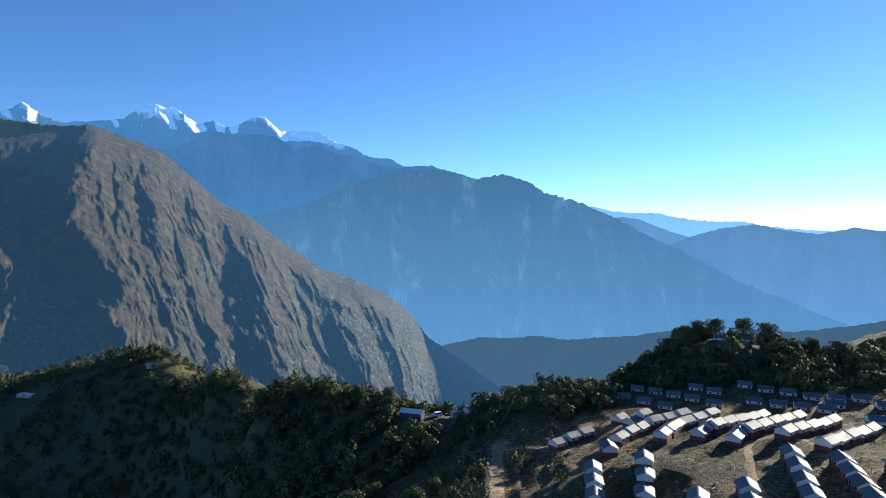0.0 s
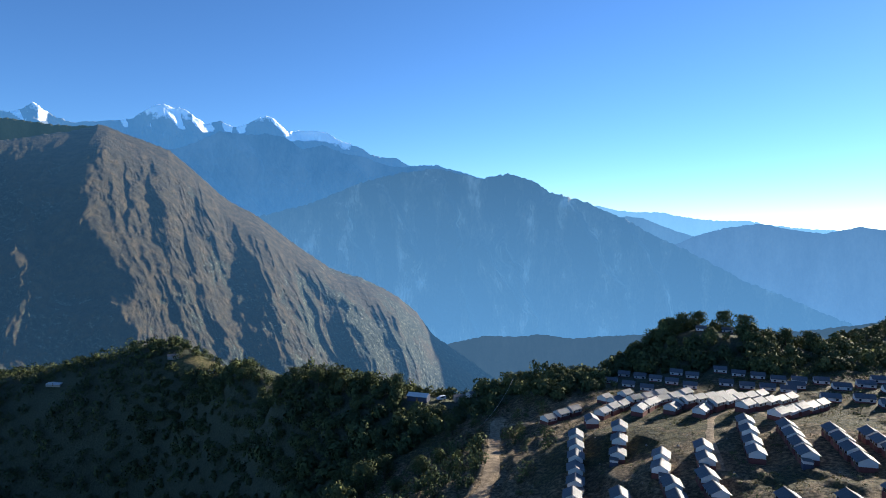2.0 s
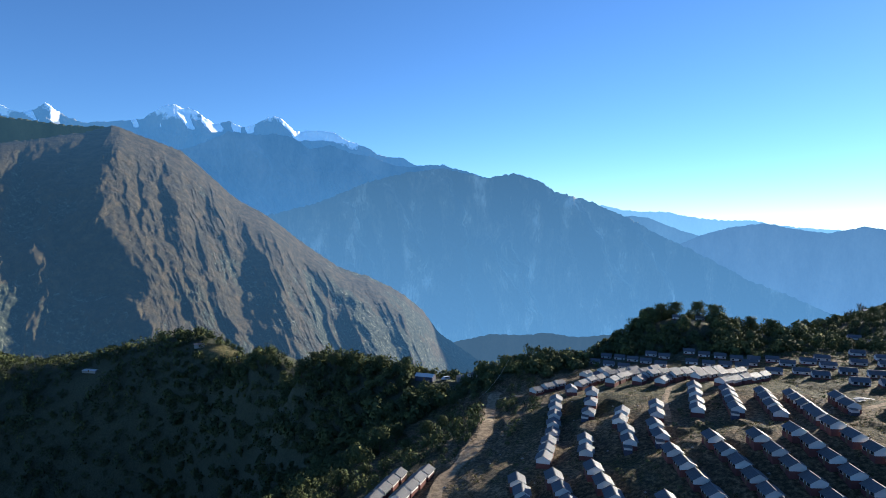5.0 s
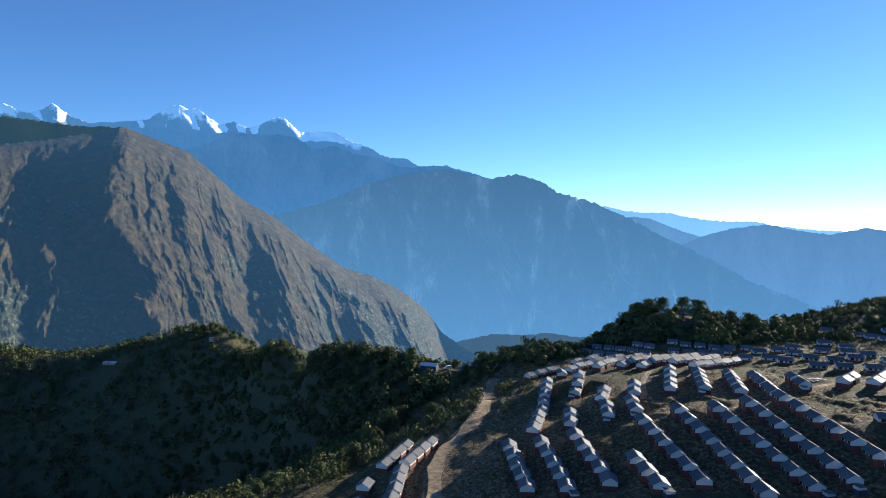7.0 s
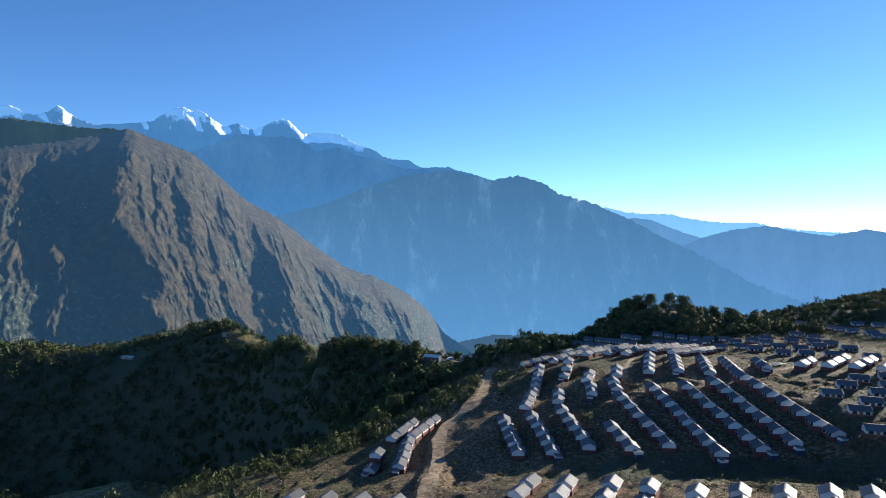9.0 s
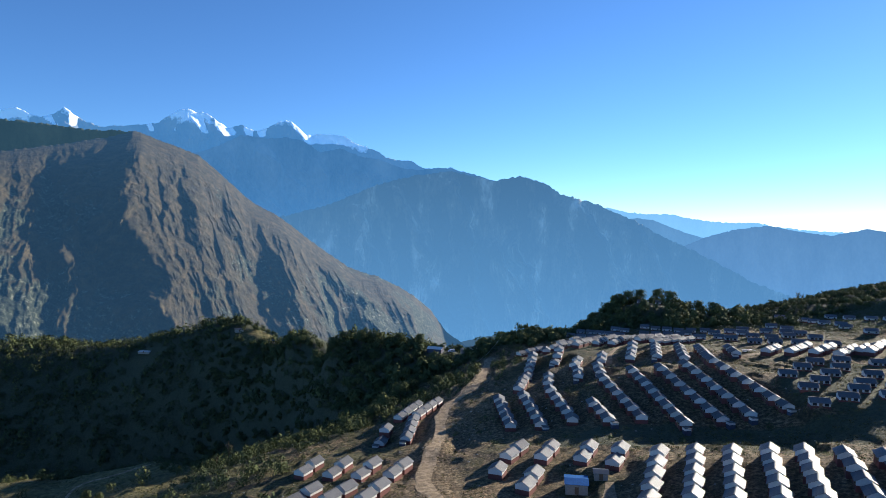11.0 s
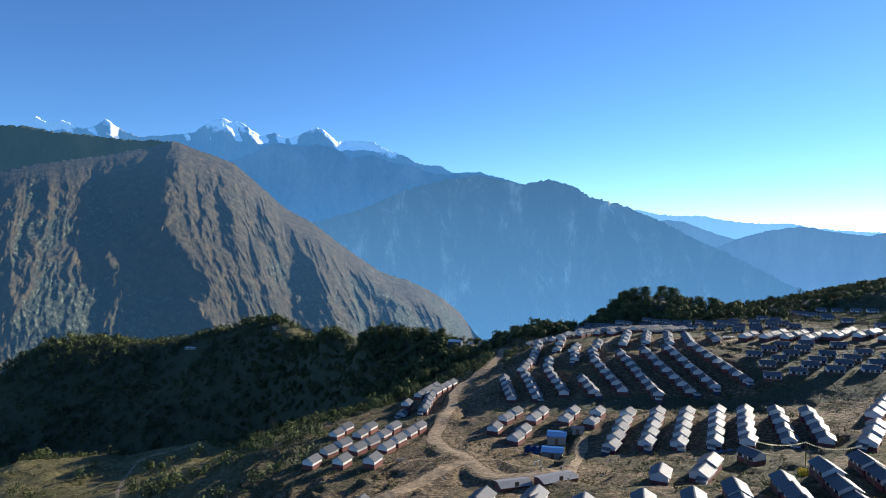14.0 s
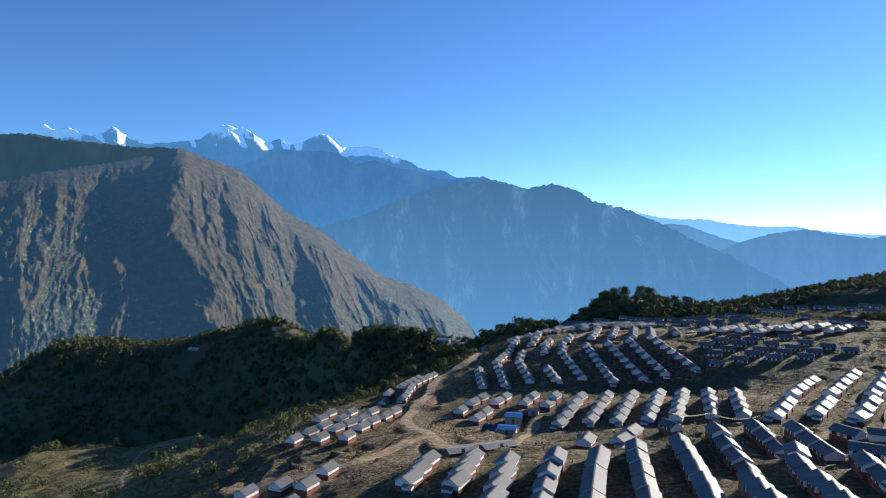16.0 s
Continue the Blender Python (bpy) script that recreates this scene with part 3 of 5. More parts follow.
def spur_lift(b, el, spurs, seed):
    """The lift of a slope by its main spurs. Each spur: height in metres, width of its western and eastern side in degrees, and its line down the slope
    as bearings and heights (degrees). Also returns how far a place lies down the eastern side of its spur (1 on the spur, 0 at its foot)."""
    best, east = np.zeros_like(b), np.zeros_like(b)
    for n, (high, west_, east_, line) in enumerate(spurs):
        lb, le = np.array(line)[::-1].T
        at = np.interp(el, le, lb) + 1.5 * (fbm(el * 0.7, el * 0 + 3.1 * n, 3, seed + n) - 0.5)
        d = (b - at) * (1 + 0.35 * (fbm(b * 0.9, el * 0.9, 3, seed + 31 + n) - 0.5))
        here = high * smooth(le[-1] + 0.3, le[-1] - 1.6, el) * smooth(le[0] - 3.5, le[0], el)
        tent = np.clip(1 - np.where(d < 0, -d / west_, d / east_), 0, 1)
        h = here * tent
        east = np.where((h > best) & (d > 0), tent, np.where(h > best, 0, east))
        best = np.maximum(best, h)
    return best, east


def mountain(name, crest, far, near, foot, mat, relief, across, down, lean, jag, seed, cols=420, rows_=110, belly=1.25, eye=EYE, snowy=False, spurs=()):
    """A range whose crest follows bearings and heights (degrees) seen from afar, with spurs and gullies down to its foot.
    across: spurs for each degree; down: changes along a spur for each degree; lean: sideways run of a spur for each degree of fall."""
    cb, ch = np.array(crest).T
    b = np.linspace(cb[0], cb[-1], cols)
    el = np.interp(b, cb, ch)
    jagged = (fbm(b * 4.1, b * 0 + seed, 5, seed, 0.7) - 0.5) * jag
    el = np.radians(el)
    far = np.interp(b, cb, np.broadcast_to(far, cb.shape))
    top = eye[2] + far * np.tan(el)
    teeth = far * np.radians(jagged)
    v = np.linspace(0, 1, rows_)[:, None]
    bb = np.radians(b)[None, :]
    near, far_ = np.interp(b, cb, np.broadcast_to(near, cb.shape))[None, :], far[None, :]
    r = near + (far_ - near) * v ** 0.9
    z = foot + (top[None, :] - foot) * v ** belly
    bv, vv = np.broadcast_arrays(b[None, :], v)
    fall = np.degrees(np.arctan2(eye[2] - z, r))
    u = (bv - fall * lean) * across
    u = u + 1.0 * (fbm(bv * across * 0.8, fall * across * 0.8, 3, seed + 5) - 0.5)
    lift = 1.25 * (streaks(u, fall * down, 6, seed + 11, 0.5) - 0.55) + 0.45 * (streaks(u * 3.3, fall * down * 2.2, 3, seed + 17, 0.6) - 0.55)
    lift = lift + 0.55 * (fbm(bv * across * 1.5, fall * across * 1.3, 6, seed + 23, 0.55, True) - 0.55)
    fade = np.clip(4 * vv, 0, 1) * (1 - smooth(0.75, 1.0, vv) * 0.93)
    relief = relief * np.clip((far_ - near) / 1000, 0.2, 1)
    z = z + lift * relief * fade + teeth[None, :] * smooth(0.9, 1.0, vv)
    r = r - lift * relief * 0.9 * fade
    east = np.zeros_like(z)
    if spurs:
        big, east = spur_lift(bv, fall * -1.0, spurs, seed + 7)
        nearer = 1 - big / r
        z, r = eye[2] + (z - eye[2]) * nearer, r * nearer
    r_back = r[-1:] + np.linspace(60, 500, 5)[:, None]
    z_back = z[-1:] - np.linspace(30, 800, 5)[:, None]
    r, z = np.vstack([r, r_back]), np.vstack([z, z_back])
    bb = np.broadcast_to(bb, r.shape)
    if snowy:        # snow on the tops; white also painted down the spurs' sunlit eastern side
        cover = (-np.degrees(np.arctan2(eye[2] - z, r)) - 8.0) * 0.22 + np.vstack([0.62 * smooth(0.0, 0.5, east) * smooth(6.9, 7.9, -fall) + 0.2 * lift + 0.55 * smooth(1.5, 0.5, fall + np.degrees(el)[None, :]) * np.interp(bv, [-33.5, -32, -28.8, -28, -8.8, -7.8, -2.8, -0.5], [0, 0.55, 0.55, 0, 0, 1, 1, 0]), np.zeros_like(r_back)])
    else:
        cover = np.vstack([vv, np.ones_like(r_back)]) + 0.12 * (np.vstack([lift, np.zeros_like(r_back)]))
    return sheet(name, eye[0] + r * np.sin(bb), eye[1] + r * np.cos(bb), z, mat, extra=cover)


# bearings and heights of the skylines, in degrees
SNOW = [(-35.8, 6.39), (-33.8, 7.1), (-32.5, 7.74), (-31.4, 8.62), (-30.7, 8.25), (-29.7, 8.5), (-29.0, 8.13), (-28.3, 7.92), (-27.4, 8.2), (-26.7, 8.81), (-26.1, 8.33), (-25.3, 7.89), (-24.3, 7.54), (-21.3, 7.92), (-20.0, 8.16), (-19.3, 8.71), (-18.6, 9.2), (-17.8, 9.47), (-17.1, 9.22), (-16.2, 9.17), (-15.2, 8.45), (-14.5, 8.04), (-13.4, 8.41), (-12.8, 8.09), (-12.1, 7.91), (-11.1, 8.32), (-10.3, 8.73), (-9.5, 8.99), (-8.9, 8.61), (-8.1, 7.84), (-7.4, 7.8), (-6.2, 7.86), (-4.6, 7.77), (-3.7, 7.23), (-1.6, 6.43), (-0.9, 5.98), (-0.1, 5.77), (1.4, 5.66), (2.4, 5.05), (5.0, 5.06), (7.0, 4.38), (9.0, 3.89), (12.0, 3.04), (16.8, 0.49)]
WALL = [(-22.2, 4.04), (-18.7, 5.54), (-16.4, 6.07), (-14.5, 6.98), (-13.5, 7.54), (-11.6, 7.34), (-9.6, 7.52), (-8.1, 7.15), (-6.7, 6.22), (-5.0, 6.68), (-3.2, 6.03), (-1.4, 5.73), (0.4, 5.06), (2.2, 4.85), (4.7, 5.07), (6.7, 4.64), (8.8, 3.95), (12.0, 2.54)]
MIDDLE = [(-14.2, -2.72), (-11.7, -0.52), (-10.0, 0.61), (-8.2, 1.06), (-6.1, 1.7), (-4.2, 2.45), (-3.2, 2.91), (-1.7, 3.51), (-0.2, 3.9), (1.9, 4.44), (5.0, 4.81), (7.0, 4.33), (8.8, 3.9), (10.0, 4.08), (11.2, 4.3), (12.5, 3.97), (13.9, 3.5), (14.9, 2.73), (16.8, 2.2), (18.2, 1.79), (19.1, 1.28), (21.4, 0.34), (23.6, -1.01), (26.2, -2.17), (28.7, -3.5), (30.6, -4.57), (33.7, -5.74), (38.0, -7.5), (44.0, -10.5), (50.0, -13.0)]
FAINT = [(15.8, 0.5), (18.9, 1.58), (20.5, 1.17), (21.9, 1.0), (24.1, 0.97), (25.8, 0.61), (27.4, 0.36), (29.1, 0.25), (30.6, 0.32), (31.8, 0.04), (33.6, -0.23), (36.0, -0.42), (40.3, -0.59), (45.9, -0.42)]
SHOULDER = [(18.2, -0.51), (19.6, 0.45), (21.4, 0.63), (22.8, 0.47), (24.1, -0.07), (25.4, -0.59), (26.8, -1.01), (29.1, -1.69), (31.8, -2.33)]
RIGHT = [(22.8, -2.91), (25.4, -1.71), (27.0, -0.97), (29.1, -0.33), (30.2, -0.16), (31.6, 0.05), (32.9, -0.23), (34.4, -0.49), (36.0, -0.71), (38.4, -0.18), (41.8, -0.6), (45.9, 0.12)]
LOW = [(-8.0, -17.0), (-3.0, -14.5), (1.8, -12.31), (6.4, -10.58), (9.5, -9.91), (12.0, -9.96), (14.1, -9.72), (17.1, -9.97), (20.0, -9.61), (22.4, -9.4), (24.7, -8.94), (26.6, -8.69), (30.9, -8.64), (35.0, -8.19), (38.1, -7.54), (41.2, -6.72), (45.5, -5.55), (51.1, -5.42)]
LEFT = [(-42.7, 3.46), (-37.9, 3.87), (-34.5, 4.31), (-33.6, 4.6), (-31.6, 5.17), (-29.6, 5.58), (-27.2, 6.04), (-26.1, 6.33), (-24.0, 6.79), (-22.1, 7.4), (-21.5, 7.37), (-20.3, 6.89), (-19.0, 6.46), (-17.1, 5.72), (-16.2, 5.0), (-15.2, 4.07), (-14.2, 3.22), (-13.3, 2.31), (-12.3, 1.6), (-10.3, 0.52), (-8.3, -1.06), (-6.2, -2.64), (-4.2, -3.98), (-3.1, -4.41), (-1.6, -4.8), (0.0, -5.6), (1.6, -6.5), (3.2, -7.86), (4.7, -9.83), (8.4, -12.3), (12.1, -14.9)]
BEHIND = [(-43.7, 6.2), (-39.4, 7.17), (-36.5, 7.59), (-34.4, 7.72), (-32.2, 7.85), (-30.4, 7.55), (-29.2, 7.54), (-26.8, 7.37), (-24.7, 7.25), (-23.4, 7.32), (-21.7, 7.3), (-20.5, 6.34)]

SNOW_SPURS = [
    (74, 1.6, 0.7, [(-28.0, 8.6), (-27.5, 6.8)]),
    (74, 1.6, 0.7, [(-26.7, 8.6), (-26.1, 6.7)]),
    (37, 1.2, 0.5, [(-20.5, 8.0), (-20.2, 6.9)]),
    (37, 1.2, 0.5, [(-19.0, 8.6), (-18.6, 6.6)]),
    (105, 2.4, 1.1, [(-17.8, 9.4), (-16.6, 6.9)]),
    (118, 1.6, 1.7, [(-15.8, 9.0), (-14.7, 6.8)]),
    (74, 1.3, 1, [(-13.6, 8.2), (-12.3, 6.7)]),
    (68, 1.5, 0.9, [(-12.3, 7.9), (-10.9, 4.5)]),
    (118, 2.2, 1.2, [(-9.6, 8.9), (-7.8, 6.5)]),
    (93, 1, 1.7, [(-7.6, 7.7), (-5.9, 5.9)]),
    (68, 1.2, 1.5, [(-5.1, 7.7), (-3.6, 6.0)]),
    (56, 1.2, 0.8, [(-1.6, 6.4), (-0.1, 5.0)]),
]
WALL_SPURS = [
    (55, 2.5, 0.6, [(-14.4, 7.0), (-14.2, 3.0)]),
    (60, 2.5, 0.5, [(-11.4, 7.2), (-10.9, 4.5), (-10.0, 0.6)]),
    (60, 3, 0.7, [(-6.6, 5.9), (-5.6, 0.7)]),
    (50, 3, 0.6, [(-2.6, 5.5), (-2.1, 3.2)]),
]
MIDDLE_SPURS = [
    (131, 3, 0.94, [(-0.1, 3.8), (1.4, 0.8), (2.7, -1.8)]),
    (106, 3, 0.61, [(-3.6, 2.5), (-2.6, -0.3), (-1.6, -4.3)]),
    (106, 4, 0.5, [(5.5, 4.6), (6.3, 0.8), (7.1, -3.8)]),
    (150, 2.2, 0.54, [(8.8, -1.2), (10.4, -4.3), (12.5, -8.3)]),
    (150, 1.6, 0.5, [(10.6, -1.2), (12.4, -4.7), (13.5, -8.2)]),
    (106, 2, 0.5, [(6.6, -4.3), (7.6, -7.4), (8.7, -10.4)]),
    (115, 4, 0.61, [(16.0, 2.8), (18.6, -2.1), (21.0, -6.0)]),
    (115, 3, 0.61, [(21.4, 0.4), (23.3, -4.0), (25.2, -7.7)]),
]
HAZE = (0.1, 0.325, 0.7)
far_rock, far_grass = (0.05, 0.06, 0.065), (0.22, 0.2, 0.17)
# snow range: its rock colour is also tinted towards the haze
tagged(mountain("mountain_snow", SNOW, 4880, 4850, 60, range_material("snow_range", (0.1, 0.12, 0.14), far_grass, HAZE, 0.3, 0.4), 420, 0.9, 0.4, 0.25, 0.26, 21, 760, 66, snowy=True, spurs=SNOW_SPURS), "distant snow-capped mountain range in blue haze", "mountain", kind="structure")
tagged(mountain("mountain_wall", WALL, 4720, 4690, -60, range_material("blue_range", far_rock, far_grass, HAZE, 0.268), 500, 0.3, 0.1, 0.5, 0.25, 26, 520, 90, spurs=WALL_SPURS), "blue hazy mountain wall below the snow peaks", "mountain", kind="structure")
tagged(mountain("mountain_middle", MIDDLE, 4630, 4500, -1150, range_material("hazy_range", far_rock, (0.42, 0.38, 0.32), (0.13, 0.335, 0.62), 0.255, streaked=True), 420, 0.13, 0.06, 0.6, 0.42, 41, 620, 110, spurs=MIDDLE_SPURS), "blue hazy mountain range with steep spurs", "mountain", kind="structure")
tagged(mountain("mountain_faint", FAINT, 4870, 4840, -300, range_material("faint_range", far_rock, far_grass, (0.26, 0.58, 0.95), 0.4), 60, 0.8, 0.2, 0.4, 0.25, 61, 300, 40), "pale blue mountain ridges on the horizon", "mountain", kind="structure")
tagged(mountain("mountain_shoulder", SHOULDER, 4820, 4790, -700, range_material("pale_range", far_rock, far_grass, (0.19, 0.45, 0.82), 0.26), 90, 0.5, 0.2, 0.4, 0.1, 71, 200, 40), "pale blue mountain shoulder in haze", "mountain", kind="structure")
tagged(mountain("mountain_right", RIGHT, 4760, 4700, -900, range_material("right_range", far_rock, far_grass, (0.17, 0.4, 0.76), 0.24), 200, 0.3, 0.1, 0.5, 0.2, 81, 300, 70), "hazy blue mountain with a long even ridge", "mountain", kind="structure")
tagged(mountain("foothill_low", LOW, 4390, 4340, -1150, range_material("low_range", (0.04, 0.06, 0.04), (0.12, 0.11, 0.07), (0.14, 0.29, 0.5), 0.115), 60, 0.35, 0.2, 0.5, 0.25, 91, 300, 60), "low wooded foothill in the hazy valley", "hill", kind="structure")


def left_material():
    m, n, l, b = material("grassy_mountain", 0.95)
    f = noise_node(n, l, 0.03, 9, 0.72)
    w = noise_node(n, l, 0.005, 8, 0.7)
    speck = noise_node(n, l, 0.07, 4, 0.65)
    grass = ramp(n, l, f, [(0.34, (0.017, 0.016, 0.008)), (0.5, (0.044, 0.035, 0.015)), (0.68, (0.094, 0.068, 0.028))])
    wood = ramp(n, l, speck, [(0.38, (0.012, 0.018, 0.011)), (0.52, (0.034, 0.042, 0.024)), (0.62, (0.09, 0.095, 0.06)), (0.72, (0.2, 0.2, 0.15))])
    at = n.new("ShaderNodeAttribute")
    at.attribute_name = "cover"
    ge = n.new("ShaderNodeNewGeometry")
    sep = n.new("ShaderNodeSeparateXYZ")
    l.new(ge.outputs["Position"], sep.inputs[0])

    def clamp_range(sock, a0, a1, b0, b1):
        q = n.new("ShaderNodeMapRange")
        for k, v in zip((1, 2, 3, 4), (a0, a1, b0, b1)):
            q.inputs[k].default_value = v
        l.new(sock, q.inputs[0])
        return q.outputs[0]

    def plus(a, c):
        q = n.new("ShaderNodeMath")
        l.new(a, q.inputs[0])
        l.new(c, q.inputs[1])
        return q.outputs[0]
    # woods fill the gullies, the foot and the western side
    k = plus(plus(w, clamp_range(at.outputs["Fac"], -0.8, 0.8, 0.39, -0.09)), plus(clamp_range(sep.outputs[2], -330, 160, 0.15, -0.08), clamp_range(sep.outputs[0], -1800, -1050, 0.13, -0.05)))
    k = plus(k, clamp_range(speck, 0.3, 0.7, -0.05, 0.05))
    k = ramp(n, l, k, [(0.47, (0, 0, 0)), (0.55, (1, 1, 1))])
    l.new(mix(n, l, k, grass, wood), b.inputs["Base Color"])
    bump(n, l, b, noise_node(n, l, 0.05, 8, 0.72), 0.9, 15)
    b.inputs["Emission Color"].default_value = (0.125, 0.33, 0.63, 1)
    l.new(clamp_range(sep.outputs[1], 2000, 3300, 0.06, 0.12), b.inputs["Emission Strength"])        # blue haze painted as emission, stronger on the farther slopes
    return m


LEFT_SPURS = [
    (110, 4, 5.5, [(-32.8, 5.2), (-33.4, 2.0), (-34.4, -2.0), (-34.0, -7.0)]),
    (70, 2, 2.2, [(-24.7, 6.2), (-25.0, 4.0), (-26.2, 1.8), (-27.1, -2.6)]),
    (140, 5, 5, [(-21.6, 7.2), (-21.7, 5.0), (-22.5, 2.8), (-22.9, 0.6), (-21.9, -1.0), (-20.7, -2.7), (-19.7, -5.0), (-20.2, -7.1), (-18.7, -9.7), (-18.3, -11.6)]),
    (70, 1.6, 2.6, [(-19.0, 6.3), (-17.8, 2.9), (-17.1, -0.4), (-16.7, -3.2), (-16.1, -6.1), (-15.6, -10.9)]),
    (60, 1.6, 2.2, [(-16.4, 4.8), (-14.4, 1.1), (-13.3, -2.3)]),
    (60, 1.3, 1.8, [(-16.0, -0.4), (-14.9, -3.7), (-14.2, -7.1), (-12.4, -11.0)]),
    (130, 3.2, 2.8, [(-11.2, 1.4), (-9.8, -0.8), (-9.4, -3.8), (-8.7, -7.3), (-7.3, -12.2)]),
    (120, 2, 2.2, [(-6.6, -2.3), (-4.6, -4.8), (-2.6, -7.9), (-0.3, -12.4)]),
    (100, 1.8, 2.2, [(-2.1, -4.8), (0.5, -7.4), (2.8, -12.4)]),
    (90, 1.2, 1.8, [(-20.9, 6.4), (-20.2, 2.8), (-19.7, -0.4), (-18.7, -4.2)]),
    (45, 1, 1.4, [(-12.8, 2.5), (-11.7, 0.1), (-11.3, -1.8)]),
]


def ribs(u, fall, seed):
    """Sharp eroded ribs running down a slope, in metres; u: degrees across, fall: degrees below the crest."""
    total = 0
    for k, (per, along, high) in enumerate(((0.75, 0.17, 21), (1.8, 0.45, 10), (4.0, 1.2, 5), (9.0, 3.0, 2.2))):
        wob = 1.3 * (fbm(u * per * 0.6, fall * along * 2.2 + 9 * k, 3, seed + 40 + k) - 0.5)
        n = value_noise(u * per + wob + 11.3 * k, fall * along + 5.7 * k, seed + k)
        total = total + high * (1 - np.abs(2 * n - 1) * 2)
    return total


def left_mountain():
    """The steep grassy mountain across the valley: broad spurs from the summit and the crest, with eroded ribs and small gullies between."""
    cb, ch = np.array(LEFT).T
    b = np.linspace(-38, 12.1, 800)
    el = np.interp(b, cb, ch)
    far = np.interp(b, [-42, -30, -22, -14, -6, 0, 6, 12.2], [2330, 2500, 2660, 2760, 2900, 3080, 3300, 3520])[None, :]
    near = far - 1350
    v = np.linspace(0.34, 1, 225)[:, None]
    top = EYE[2] + far * np.tan(np.radians(el))[None, :]
    r = near + (far - near) * v ** 0.95
    z = -900 + (top + 900) * (1 - (1 - v) ** 1.4)
    bv = np.broadcast_to(b[None, :], r.shape)
    height = np.degrees(np.arctan2(z - EYE[2], r))
    fall = el[None, :] - height
    lean = np.interp(b, [-41, -26, -20, -10, 0], [-0.25, -0.1, 0.25, 0.42, 0.5])[None, :]
    u = bv - lean * fall + 1.5 * (fbm(bv * 0.45, fall * 0.35, 4, 305) - 0.5)
    big, _ = spur_lift(bv, height, LEFT_SPURS, 300)
    fine = ribs(u, fall, 310) * (0.7 + 0.6 * fbm(bv * 0.5, fall * 0.5, 3, 320))
    rough = 24 * (fbm(bv * 1.9, fall * 1.5, 6, 330, 0.55) - 0.5)
    fade = 0.12 + 0.88 * smooth(0, 2.4, fall)
    lift = 0.76 * (big + fine + rough) * fade
    nearer = 1 - lift / r
    z, r = EYE[2] + (z - EYE[2]) * nearer, r * nearer
    teeth = far * np.radians((fbm(b * 5.0, b * 0 + 2, 4, 340, 0.6) - 0.5) * 0.2)[None, :]
    z = z + teeth * smooth(0.96, 1.0, v)
    back = np.linspace(40, 500, 5)[:, None]
    r, z = np.vstack([r, r[-1:] + back]), np.vstack([z, z[-1:] - 1.2 * back])
    bb = np.radians(np.broadcast_to(b[None, :], r.shape))
    cover = np.vstack([0.5 + (fine + rough) / 42 - 0.42 * smooth(-21.5, -25.5, bv) * smooth(1.2, 3.0, fall) + 0.3 * smooth(2.2, 0.6, fall), np.zeros((5, len(b))) + 0.5])
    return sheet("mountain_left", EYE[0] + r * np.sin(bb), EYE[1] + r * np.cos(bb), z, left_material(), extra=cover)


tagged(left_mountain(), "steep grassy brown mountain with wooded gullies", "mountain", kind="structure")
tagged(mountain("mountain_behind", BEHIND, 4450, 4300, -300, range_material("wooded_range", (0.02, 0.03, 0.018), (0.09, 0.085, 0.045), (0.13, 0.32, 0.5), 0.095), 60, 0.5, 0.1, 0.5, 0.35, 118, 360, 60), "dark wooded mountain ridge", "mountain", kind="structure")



# ---- houses ----
def box(bm, x0, x1, y0, y1, z0, z1):
    v = [bm.verts.new((x, y, z)) for z in (z0, z1) for x, y in ((x0, y0), (x1, y0), (x1, y1), (x0, y1))]
    for f in ((3, 2, 1, 0), (4, 5, 6, 7), (0, 1, 5, 4), (1, 2, 6, 5), (2, 3, 7, 6), (3, 0, 4, 7)):
        bm.faces.new([v[k] for k in f])
    return v


HL, HW, EAVE, RIDGE_H, BASE_H = 5.9, 3.95, 2.6, 3.62, 1.4      # HL: pitch of a long house, the usual one is shorter


def gable_body(bm, l, w, z0, z1, z2):
    """Walls with two gables, the ridge along x."""
    a = [bm.verts.new(p) for p in ((-l, -w, z0), (l, -w, z0), (l, w, z0), (-l, w, z0), (-l, -w, z1), (l, -w, z1), (l, w, z1), (-l, w, z1), (-l, 0, z2), (l, 0, z2))]
    for f in ((0, 1, 5, 4), (2, 3, 7, 6), (1, 2, 6, 9, 5), (3, 0, 4, 8, 7), (4, 5, 9, 8), (6, 7, 8, 9), (3, 2, 1, 0)):
        bm.faces.new([a[k] for k in f])


